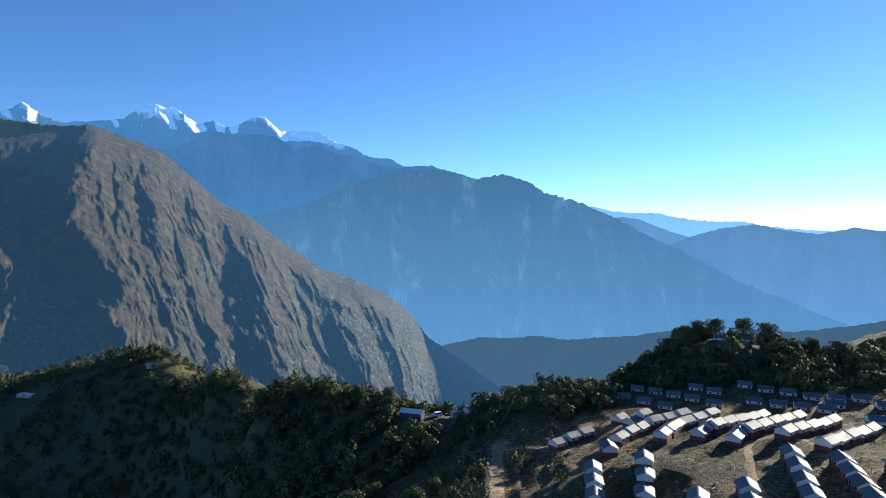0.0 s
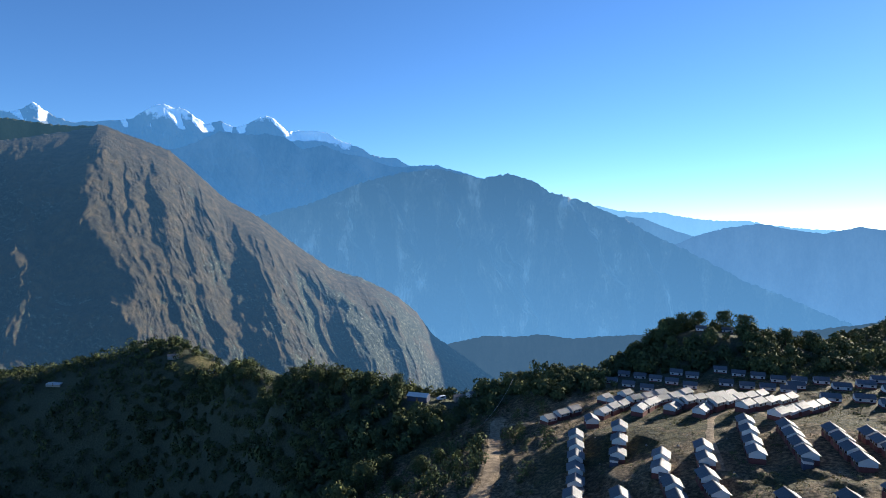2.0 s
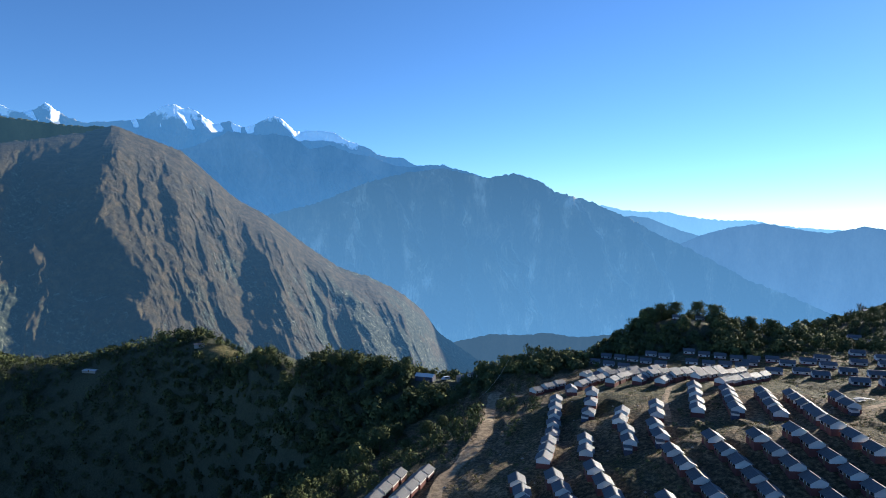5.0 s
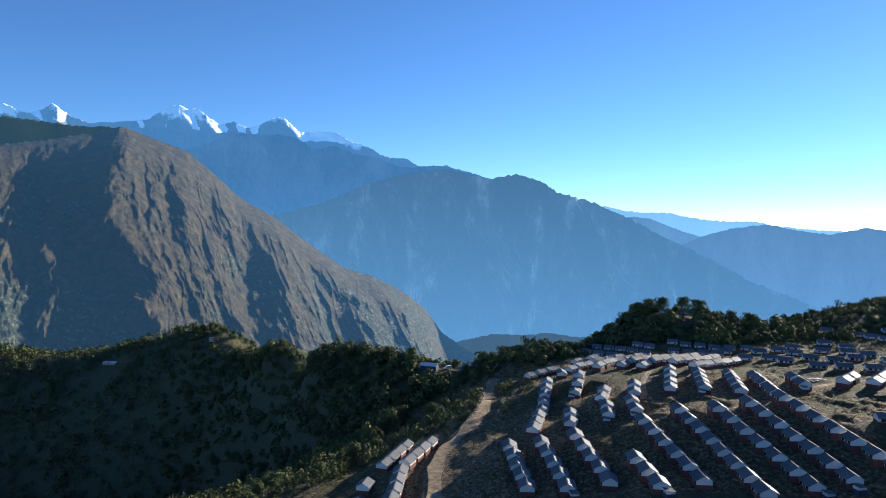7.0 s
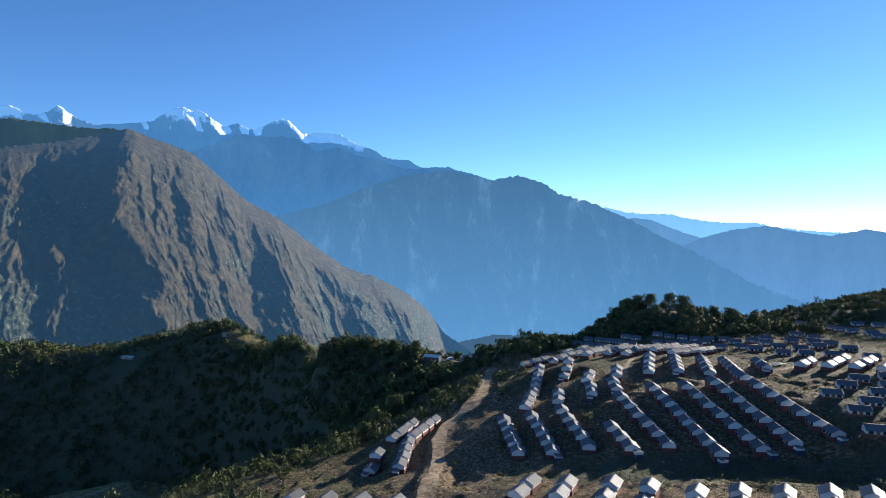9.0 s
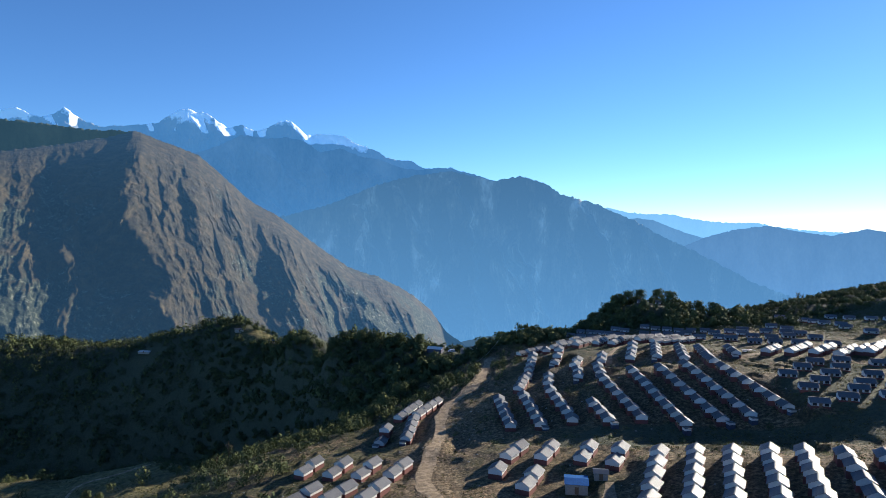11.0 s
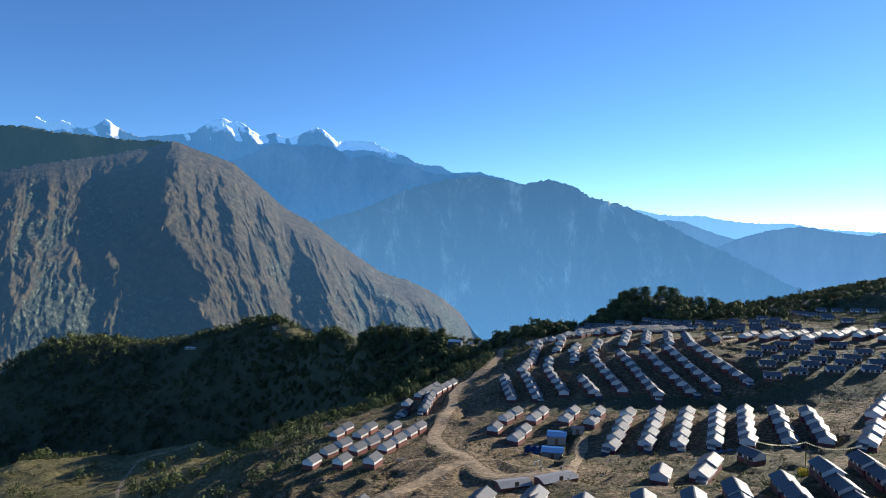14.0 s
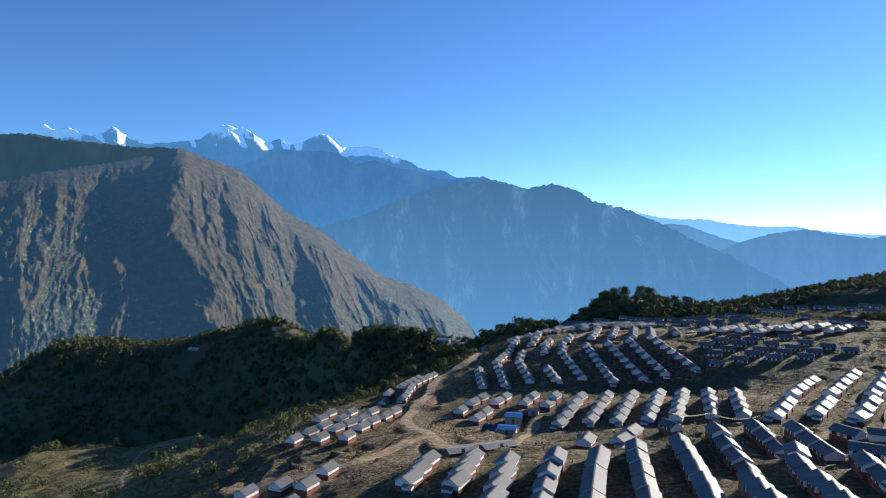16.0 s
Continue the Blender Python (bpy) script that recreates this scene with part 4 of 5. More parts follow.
def ribbed_slope(bm, l, y_eave, z_eave, y_ridge, z_ridge, ribs, thick=0.07, rise=0.035):
    """One slope of a sheet roof, ribbed from ridge to eave."""
    n = Vector((0, -(z_ridge - z_eave), y_ridge - y_eave)).normalized()
    if n.z < 0:
        n = -n
    xs, hs = [], []
    pitch = 2 * l / ribs
    for k in range(ribs):
        x = -l + k * pitch
        for dx, h in ((0, 0), (0.55, 0), (0.68, rise), (0.87, rise)):
            xs.append(x + dx * pitch)
            hs.append(h)
    xs.append(l)
    hs.append(0)
    low = [bm.verts.new(Vector((x, y_eave, z_eave)) + n * h) for x, h in zip(xs, hs)]
    high = [bm.verts.new(Vector((x, y_ridge, z_ridge)) + n * h) for x, h in zip(xs, hs)]
    for k in range(len(xs) - 1):
        bm.faces.new((low[k], low[k + 1], high[k + 1], high[k]))
    c = [bm.verts.new(Vector(p) - n * thick) for p in ((-l, y_eave, z_eave), (l, y_eave, z_eave), (l, y_ridge, z_ridge), (-l, y_ridge, z_ridge))]
    bm.faces.new(c[::-1])
    bm.faces.new((low[0], c[0], c[1], low[-1]))
    bm.faces.new((low[0], high[0], c[3], c[0]))
    bm.faces.new((low[-1], c[1], c[2], high[-1]))


def make_house(HL):
    h = new("house")
    bm = bmesh.new()
    box(bm, -HL / 2, HL / 2, -HW / 2, HW / 2, -1.6, BASE_H)
    part("lower_wall", bm, RED, h, "dull red painted lower wall")
    bm = bmesh.new()
    gable_body(bm, HL / 2 - 0.03, HW / 2 - 0.03, BASE_H, EAVE, RIDGE_H - 0.08)
    part("upper_wall", bm, WHITE, h, "white plastered upper wall")
    drop = (RIDGE_H - EAVE) / (HW / 2)
    for s in (-1, 1):
        bm = bmesh.new()
        ye = s * (HW / 2 + 0.42)
        for a, b_, up in ((1.0, 0.6, 0.02), (0.64, 0.28, 0.045), (0.32, 0.0, 0.07)):       # three lapped courses of sheets
            ribbed_slope(bm, HL / 2 + 0.22, ye * a, RIDGE_H - drop * abs(ye * a) + up, ye * b_, RIDGE_H - drop * abs(ye * b_) + up - 0.01, 9, 0.02)
        part("roof", bm, ROOF, h, "ribbed galvanised metal roof sheets")
    bm = bmesh.new()
    box(bm, -HL / 2 - 0.22, HL / 2 + 0.22, -0.16, 0.16, RIDGE_H + 0.03, RIDGE_H + 0.15)
    part("ridge_cap", bm, ROOF, h)
    for x in (-HL * 0.3, HL * 0.3):
        bm = bmesh.new()
        box(bm, x - 0.5, x + 0.5, -HW / 2 - 0.04, -HW / 2 + 0.05, 1.5, 2.3)
        w = part("window", bm, GLASS, h, "dark window")
        bm = bmesh.new()
        for a, b_, c, d in ((x - 0.58, x - 0.5, 1.34, 2.43), (x + 0.5, x + 0.58, 1.34, 2.43), (x - 0.5, x + 0.5, 2.35, 2.43), (x - 0.5, x + 0.5, 1.34, 1.42)):
            box(bm, a, b_, -HW / 2 - 0.07, -HW / 2 + 0.02, c, d)
        f = part("frame", bm, WOOD, w)
    bm = bmesh.new()
    box(bm, -0.45, 0.45, -HW / 2 - 0.05, -HW / 2 + 0.05, 0.25, 2.3)
    part("door", bm, WOOD, h, "dark wooden door")
    return tagged(h, "small house, red base, white upper wall, metal roof", "house", group="village houses")


def make_far_house(long):
    """A house of the far terraces, of the same kind with fewer small parts."""
    h = new("terrace_house")
    bm = bmesh.new()
    box(bm, -long / 2, long / 2, -HW / 2, HW / 2, -1.6, BASE_H)
    part("lower_wall", bm, RED, h)
    bm = bmesh.new()
    gable_body(bm, long / 2 - 0.03, HW / 2 - 0.03, BASE_H, EAVE, RIDGE_H - 0.08)
    part("upper_wall", bm, WHITE, h)
    drop = (RIDGE_H - EAVE) / (HW / 2)
    for s in (-1, 1):
        bm = bmesh.new()
        ye = s * (HW / 2 + 0.3)
        ribbed_slope(bm, long / 2 + 0.22, ye, RIDGE_H - drop * abs(ye) + 0.05, 0, RIDGE_H + 0.06, 7)
        part("roof", bm, ROOF, h, "ribbed galvanised metal roof sheets")
        for wx_ in (-long * 0.28, long * 0.28):
            bm = bmesh.new()
            box(bm, wx_ - 0.35, wx_ + 0.35, s * HW / 2 - 0.05, s * HW / 2 + 0.05, 1.55, 2.2)
            part("window", bm, GLASS, h, "dark window")
    return tagged(h, "far terrace house, white and red walls, grey metal roof", "house", group="terrace houses")


first = {}
rng = random.Random(4)
for (px_, py_, pz_, brg, last_, cnt) in PLOTS:
    size = 6.0 if py_ < 172 and px_ > -15 else 5.05
    if size > 5.5 and brg < -90:
        brg = -118 if px_ < 15 else -109 if px_ < 40 else brg - 3        # the lower rows stand in slight echelon, each house turned from the line of its row
    sunk = 0.25 if size > 5.5 else 0
    if brg == -28:
        size, sunk = 4.9, 1.0         # these stand behind low growth, half sunk in their terraces
    elif 20 < brg < 52:
        size = 4.9
        pz_ = pz_ + (rng.uniform(-0.25, 0.25) if py_ > 300 else 0)
    elif -30 < brg < -20:
        size, sunk = 5.6, 0.9        # the longer houses of the shaded terraces
    if size < 5.5 and -120 < brg < -105 and py_ < 240:
        brg = brg - 8
    if size < 5.5 and -100 < brg < -80:
        brg = -99
    jog = 0.22 if size == 6.0 else 0.12
    brg = brg + 180 if brg > 0 else brg        # the door side away from the lower slope
    m = pose(px_ + rng.uniform(-jog, jog), py_ + rng.uniform(-jog, jog), pz_ + rng.uniform(-jog, jog) - sunk, 0, 0, brg + rng.uniform(-2.2, 2.2))
    if py_ > 366 or (px_ > 200 and py_ > 300):
        make, size = make_far_house, -size
    else:
        make = make_house
    if size not in first:
        first[size] = make(abs(size))
        first[size].matrix_world = m
    else:
        copy_thing(first[size], m)


# ---- woods ----
def crown_template(seed, leaves, blobs=8, upright=1.0, leaf=1.0):
    """Leaf clumps of one crown, about one metre in radius: leaves laid like a shell on overlapping boughs. Returns corners and the way each bough faces."""
    g = np.random.default_rng(seed)
    c = np.c_[g.normal(0, 0.36, blobs), g.normal(0, 0.36, blobs), g.uniform(-0.5, 0.5, blobs) * upright]
    rad = g.uniform(0.34, 0.62, blobs)
    c[0], rad[0] = (0, 0, -0.1), 0.7
    k = g.choice(blobs, leaves, p=rad ** 2 / (rad ** 2).sum())
    d = g.normal(size=(leaves, 3))
    d[:, 2] += 0.25
    d /= np.linalg.norm(d, axis=1)[:, None]
    p = c[k] + d * (rad[k] * g.uniform(0.8, 1.1, leaves))[:, None]
    nrm = d + g.normal(0, 0.36, (leaves, 3))
    nrm /= np.linalg.norm(nrm, axis=1)[:, None]
    a = np.cross(nrm, g.normal(size=(leaves, 3)))
    a /= np.linalg.norm(a, axis=1)[:, None]
    b = np.cross(nrm, a)
    s = g.uniform(0.08, 0.16, leaves)[:, None] * leaf
    v = np.stack([p - a * s * 1.2 - b * s * 0.7, p + a * s * 1.1 - b * s, p + b * s * 1.4 + a * s * g.uniform(-0.6, 0.6, leaves)[:, None]], 1)
    out = d + 0.5 * p + g.normal(0, 0.08, (leaves, 3))
    return v, out / np.linalg.norm(out, axis=1)[:, None]


def quads_mesh(name, v, mat, tone=None, facing=None):
    """One mesh from an array of loose leaves (n, corners, 3); facing: the way each leaf's clump faces."""
    me = bpy.data.meshes.new(name)
    n, c = v.shape[:2]
    me.vertices.add(n * c)
    me.vertices.foreach_set("co", v.astype(np.float32).ravel())
    me.loops.add(n * c)
    me.loops.foreach_set("vertex_index", np.arange(n * c, dtype=np.int32))
    me.polygons.add(n)
    me.polygons.foreach_set("loop_start", np.arange(0, n * c, c, dtype=np.int32))
    me.update(calc_edges=True)
    me.materials.append(mat)
    at = me.attributes.new("tone", "FLOAT", "FACE")
    at.data.foreach_set("value", np.full(n, 0.5, np.float32) if tone is None else tone.astype(np.float32))
    if facing is not None:
        at = me.attributes.new("custom_normal", "FLOAT_VECTOR", "POINT")
        at.data.foreach_set("vector", np.repeat(facing, c, 0).astype(np.float32).ravel())
    return me


def scatter(name, xs, ys, radius, tall, quads, mat, seed, label, category, sink=0.25, leaf=1.0):
    """A wood or scrub of many crowns in one mesh."""
    g = np.random.default_rng(seed)
    kinds = [crown_template(seed + k, quads, 7 if quads > 60 else 5, 1.0, leaf) for k in range(8)]
    z = ground_height(xs.copy(), ys.copy())
    out, tones, ways = [], [], []
    tone = np.clip(g.beta(1.6, 2.2, len(xs)) + 0.5 * (fbm(xs / 22, ys / 22, 3, seed + 9) - 0.5), 0, 1)
    pick = g.integers(0, len(kinds), len(xs))
    for k, (t, way) in enumerate(kinds):
        m = pick == k
        if not m.any():
            continue
        r, h = radius[m], tall[m]
        an = g.uniform(0, 6.28, m.sum())
        ca, sa = np.cos(an)[:, None, None], np.sin(an)[:, None, None]
        x, y, zz = t[None, :, :, 0], t[None, :, :, 1], t[None, :, :, 2]
        rr, hh = r[:, None, None], h[:, None, None]
        px = (x * ca - y * sa) * rr + xs[m][:, None, None]
        py = (x * sa + y * ca) * rr + ys[m][:, None, None]
        pz = zz * hh * 0.55 + (z[m][:, None, None] + hh * (0.55 - sink))
        out.append(np.stack([px, py, pz], -1).reshape(-1, 3, 3))
        tones.append(np.repeat(tone[m], len(t)))
        ca, sa = ca[:, :, 0], sa[:, :, 0]
        wx_, wy_, wz_ = way[None, :, 0], way[None, :, 1], way[None, :, 2]
        ways.append(np.stack([wx_ * ca - wy_ * sa, wx_ * sa + wy_ * ca, wz_ + 0 * ca], -1).reshape(-1, 3))
    ob = new(name, quads_mesh(name, np.concatenate(out), mat, np.concatenate(tones), np.concatenate(ways)))
    return tagged(ob, label, category, kind="stuff")


CREST_X = [-600, -505, -309, -204, -137, -64, 0, 26, 78, 150, 172, 190, 205, 232, 285, 410]
CREST_Y = [770, 760, 752, 715, 680, 548, 505, 492, 497, 494, 480, 452, 454, 474, 522, 655]


def jittered(x0, x1, y0, y1, step, seed):
    g = np.random.default_rng(seed)
    a, b = np.meshgrid(np.arange(x0, x1, step), np.arange(y0, y1, step))
    return a.ravel() + g.uniform(-0.5, 0.5, a.size) * step, b.ravel() + g.uniform(-0.5, 0.5, a.size) * step


def clear_of_plots(x, y, d):
    return (((x[:, None] - PL[:, 0]) ** 2 + (y[:, None] - PL[:, 1]) ** 2) > d * d).all(1)


def clear_of_roads(x, y, d):
    keep = np.ones(len(x), bool)
    for k in range(0, len(x), 4000):
        s = slice(k, k + 4000)
        keep[s] = (((x[s][:, None] - _all_road[:, 0]) ** 2 + (y[s][:, None] - _all_road[:, 1]) ** 2) > d * d).all(1)
    return keep


def wood_places(x0, x1, y0, y1, step, seed):
    x, y = jittered(x0, x1, y0, y1, step, seed)
    k = (wooded(x, y) > 0.55) & (y < np.interp(x, CREST_X, CREST_Y) + 18) & ((x > 45) | (y > np.interp(x, EDGE_X, EDGE_Y)))
    k &= np.hypot((x + 146) / 20, (y - 678) / 12) > 1            # the meadow on the ridge
    k &= np.hypot((x + 262) / 15, (y - 692) / 15) > 1             # a bare patch
    k &= np.hypot((x - 20) / 21, (y - 487) / 11) > 1              # the yard in the saddle
    k &= np.hypot((x - 150) / 11, (y - 471) / 7) > 1            # the clearing before the two hill-top houses
    k &= (np.hypot(x - 180, y - 368) > 46) & (np.hypot(x - 250, y - 380) > 44)      # the shaded upper slope with its houses
    x, y = x[k], y[k]
    k = clear_of_plots(x, y, 5.6) & clear_of_roads(x, y, 4)
    return x[k], y[k]


rs = np.random.default_rng(12)
wx, wy = wood_places(-190, 430, 300, 720, 5.7, 51)
rad = np.clip(rs.lognormal(1.12, 0.36, len(wx)), 1.5, 4.8) * (0.65 + 0.75 * fbm(wx / 38, wy / 38, 3, 121))
rad = np.where(wx > 215, np.minimum(rad, 2.6), rad)        # lower growth on the far shoulder
tall_ = rad * rs.uniform(1.6, 2.3, len(wx))
close = (wx > -75) & (wy < 505) | (wx > 90) & (wy < 515)
scatter("woodland", wx[close], wy[close], rad[close], tall_[close], 310, LEAF, 61, "dense dark green woodland above the village", "trees", leaf=0.8)
close = ~close
scatter("woodland", wx[close], wy[close], rad[close], tall_[close], 140, LEAF, 65, "dense dark green woodland on the ridge", "trees", leaf=0.95)
wx, wy = wood_places(-520, -190, 330, 790, 6.0, 52)
rad = np.clip(rs.lognormal(1.2, 0.38, len(wx)), 1.6, 6.8) * (0.65 + 0.75 * fbm(wx / 45, wy / 45, 3, 122))
scatter("woodland", wx, wy, rad, rad * rs.uniform(1.7, 2.3, len(wx)), 60, LEAF, 71, "dense dark green woodland in the valley", "trees")

# trees along the edge of the spur and low scrub over the open ground
x, y = jittered(-420, 55, 215, 500, 4.6, 53)
edge = np.interp(x, EDGE_X, EDGE_Y)
k = (np.abs(y - edge + 6) < 22) & (rs.uniform(size=len(x)) < 0.75 * np.clip(2.6 * fbm(x / 22, y / 22, 3, 79) - 0.8, 0, 1))
main = ROAD_LINES["main"]
by = np.interp(y, main[::-1, 1], main[::-1, 0])
k |= (x > -60) & (x < by - 4) & (y > 340) & (y < 475) & (rs.uniform(size=len(x)) < 0.2 + 0.7 * smooth(0.4, 0.55, fbm(x / 18, y / 18, 3, 141)))
k |= (x > by + 5) & (x < by + 20) & (y > 335) & (y < 410) & (rs.uniform(size=len(x)) < 0.45)
k |= (x < -196) & (y > 330) & (y < edge) & (rs.uniform(size=len(x)) < 0.1 + 0.75 * smooth(34, 22, edge - y))
k |= (x < -50) & (y < edge) & (rs.uniform(size=len(x)) < 0.8 * np.clip(4 * fbm(x / 26, y / 26, 3, 83) - 2.0, 0, 1))
x, y = x[k], y[k]
k = clear_of_plots(x, y, 7) & clear_of_roads(x, y, 4.5)
k &= (np.hypot(x + 178, (y - 405) / 1.5) > 30) | (np.hypot(x + 152, y - 385) < 18)      # the grass round the footpath is open
x, y = x[k], y[k]
rad = np.clip(rs.lognormal(0.68, 0.45, len(x)), 0.8, 4.2)
scatter("thicket", x, y, rad, rad * rs.uniform(1.6, 2.6, len(x)), 135, LEAF, 81, "green bushes along the edge of the slope", "bushes", leaf=0.72)
x, y = jittered(120, 310, 322, 450, 2.4, 57)
k = (np.hypot(x - 185, y - 385) < 66) | (np.hypot(x - 250, y - 385) < 58)
k &= wooded(x, y) > 0.3
x, y = x[k], y[k]
k = clear_of_plots(x, y, 3.2)
x, y = x[k], y[k]
rad = rs.uniform(0.9, 1.9, len(x))
scatter("thicket", x, y, rad, rad * rs.uniform(0.8, 1.3, len(x)), 34, LEAF, 87, "low dark bushes round the upper houses", "bushes", 0.35)
x, y = jittered(-300, 230, 105, 470, 1.7, 54)
k = (rs.uniform(size=len(x)) < 0.8 * np.clip(4.2 * fbm(x / 14, y / 14, 4, 77) - 1.75, 0, 1) + 0.05 + 0.5 * weedy_shade(x, y)) & (wooded(x, y) < 0.6)
x, y = x[k], y[k]
k = clear_of_plots(x, y, 4.0) & clear_of_roads(x, y, 2.4)
x, y = x[k], y[k]
rad = rs.uniform(0.2, 1.0, len(x)) ** 2 * 1.1 + 0.22
scatter("scrub", x, y, rad, rad * rs.uniform(1.1, 1.7, len(x)), 16, LEAF_DRY, 91, "dry brown scrub between the houses", "bushes", 0.3)


x, y = jittered(-130, 215, 108, 430, 3.6, 59)
k = (rs.uniform(size=len(x)) < 0.75 * np.clip(5 * fbm(x / 20, y / 20, 4, 97) - 2.35, 0, 1) + 0.3 * weedy_shade(x, y)) & (wooded(x, y) < 0.6)
x, y = x[k], y[k]
k = clear_of_plots(x, y, 4.4) & clear_of_roads(x, y, 3.2)
x, y = x[k], y[k]
rad = rs.uniform(0.5, 1.5, len(x))
scatter("bushes", x, y, rad, rad * rs.uniform(1.0, 1.6, len(x)), 40, LEAF, 95, "dark green bushes on the banks between the rows", "bushes", 0.3)


# ---- single trees ----
def limb(bm, a, b, r0, r1, sides=6):
    a, b = Vector(a), Vector(b)
    d = (b - a).normalized()
    u = d.orthogonal().normalized()
    w = d.cross(u)
    rings = []
    for p, r in ((a, r0), (b, r1)):
        rings.append([bm.verts.new(p + (u * math.cos(t) + w * math.sin(t)) * r) for t in (2 * math.pi * k / sides for k in range(sides))])
    for k in range(sides):
        bm.faces.new((rings[0][k], rings[0][(k + 1) % sides], rings[1][(k + 1) % sides], rings[1][k]))
    bm.faces.new(rings[1])


def make_tree(seed, height, spread, bare=False):
    g = random.Random(seed)
    t = new("tree")
    bm = bmesh.new()
    trunk_top = Vector((g.uniform(-0.3, 0.3), g.uniform(-0.3, 0.3), height * 0.5))
    limb(bm, (0, 0, -0.5), trunk_top, height * 0.035, height * 0.02)
    tips = []
    for k in range(9 if bare else 6):
        an = k * 2.4 + g.uniform(-0.4, 0.4)
        start = trunk_top * g.uniform(0.6, 1.0)
        tip = Vector((math.cos(an) * spread * g.uniform(0.4, 0.8), math.sin(an) * spread * g.uniform(0.4, 0.8), height * g.uniform(0.62, 0.95)))
        limb(bm, start, tip, height * 0.014, height * 0.005, 5)
        tips.append(tip)
        for j in range(3):
            end = tip + Vector((g.uniform(-1, 1), g.uniform(-1, 1), g.uniform(0.1, 1))) * height * 0.12
            limb(bm, start.lerp(tip, g.uniform(0.5, 0.95)), end, height * 0.006, height * 0.002, 4)
            tips.append(end)
    part("trunk", bm, BARK, t, "bare brown trunk and limbs")
    leaves, way = crown_template(seed + 300, 220 if bare else 1600, 14)
    v = leaves * np.array((spread, spread, height * 0.36)) * (1.05 if not bare else 0.9)
    c = v.mean(1, keepdims=True)
    v = c + (v - c) * (0.45 if not bare else 0.36) + np.array((0, 0, height * 0.62))
    crown = new("crown", quads_mesh("crown", v, LEAF, None, way))
    crown.parent = t
    return t


def plant(kind, places):
    tree0 = None
    for n_, (x_, y_, turn, size) in enumerate(places):
        m = pose(x_, y_, ground_at(x_, y_) - 0.1, 0, 0, turn) @ Matrix.Diagonal((size, size, size, 1))
        if tree0 is None:
            tree0 = kind()
            tree0.matrix_world = m
            continue
        tr = copy_thing(tree0, pose(x_, y_, ground_at(x_, y_) - 0.1, 0, 0, turn))
        tr.scale = (size, size, size)


tree_rng = random.Random(31)
crest_trees = [(x_, float(np.interp(x_, CREST_X, CREST_Y)) - tree_rng.uniform(2, 12), tree_rng.uniform(0, 360), tree_rng.uniform(0.6, 0.95)) for x_ in (tree_rng.uniform(118, 196) if k < 9 else tree_rng.uniform(-120, 0) for k in range(21))]
plant(lambda: tagged(make_tree(5, 12, 5), "tall broad tree standing above the woods", "tree", group="ridge trees"),
      [(-64, 533, 0, 1.0), (161, 466, 40, 1.0), (149, 486, 90, 0.85), (-15, 418, 200, 1.05), (-8, 424, 130, 0.8), (135, 484, 10, 0.9), (178, 460, 300, 0.75), (-57, 538, 75, 0.8), (142, 488, 250, 0.9), (186, 450, 160, 0.6), (240, 480, 20, 0.5)] + crest_trees)
plant(lambda: tagged(make_tree(9, 8, 3.2), "rounded green tree on the slope", "tree", group="slope trees"),
      [(-28, 362, 0, 1.0), (-33, 358, 60, 0.8), (-20, 370, 150, 0.8), (-60, 340, 10, 0.8), (-74, 335, 200, 0.7), (-40, 352, 90, 0.9), (5, 400, 30, 1.0), (-5, 395, 220, 0.9), (12, 408, 100, 0.8), (-218, 462, 40, 1.1), (-235, 463, 0, 0.9), (-262, 468, 200, 0.9), (-276, 466, 90, 1.1), (-290, 462, 150, 0.9), (-301, 458, 20, 1.2), (-316, 452, 80, 1.0), (-168, 380, 10, 0.8), (-158, 372, 140, 0.7), (85, 484, 0, 0.9), (92, 486, 60, 1.0), (60, 490, 20, 0.9), (-30, 500, 20, 0.9), (20, 440, 70, 0.8)])
plant(lambda: tagged(make_tree(14, 9, 2.2, True), "thin tree with few leaves", "tree", group="thin trees"),
      [(-92, 350, 0, 1.0), (-98, 352, 100, 0.7), (262, 500, 0, 0.8), (283, 516, 50, 1.0), (292, 525, 10, 0.9), (222, 464, 140, 0.6), (271, 508, 30, 0.7), (315, 552, 0, 1.0)])



# ---- roads ----
def road_material():
    m, n, l, b = material("packed_earth", 0.95)
    c = ramp(n, l, noise_node(n, l, 0.5, 6, 0.65), [(0.36, (0.1, 0.07, 0.04)), (0.5, (0.25, 0.18, 0.105)), (0.66, (0.45, 0.335, 0.21))])
    c = mix(n, l, 0.3, c, ramp(n, l, noise_node(n, l, 3.0, 4), [(0.35, (0.14, 0.1, 0.06)), (0.7, (0.4, 0.32, 0.22))]))
    l.new(c, b.inputs["Base Color"])
    bump(n, l, b, noise_node(n, l, 1.2, 6, 0.7), 0.8, 0.5)
    return m


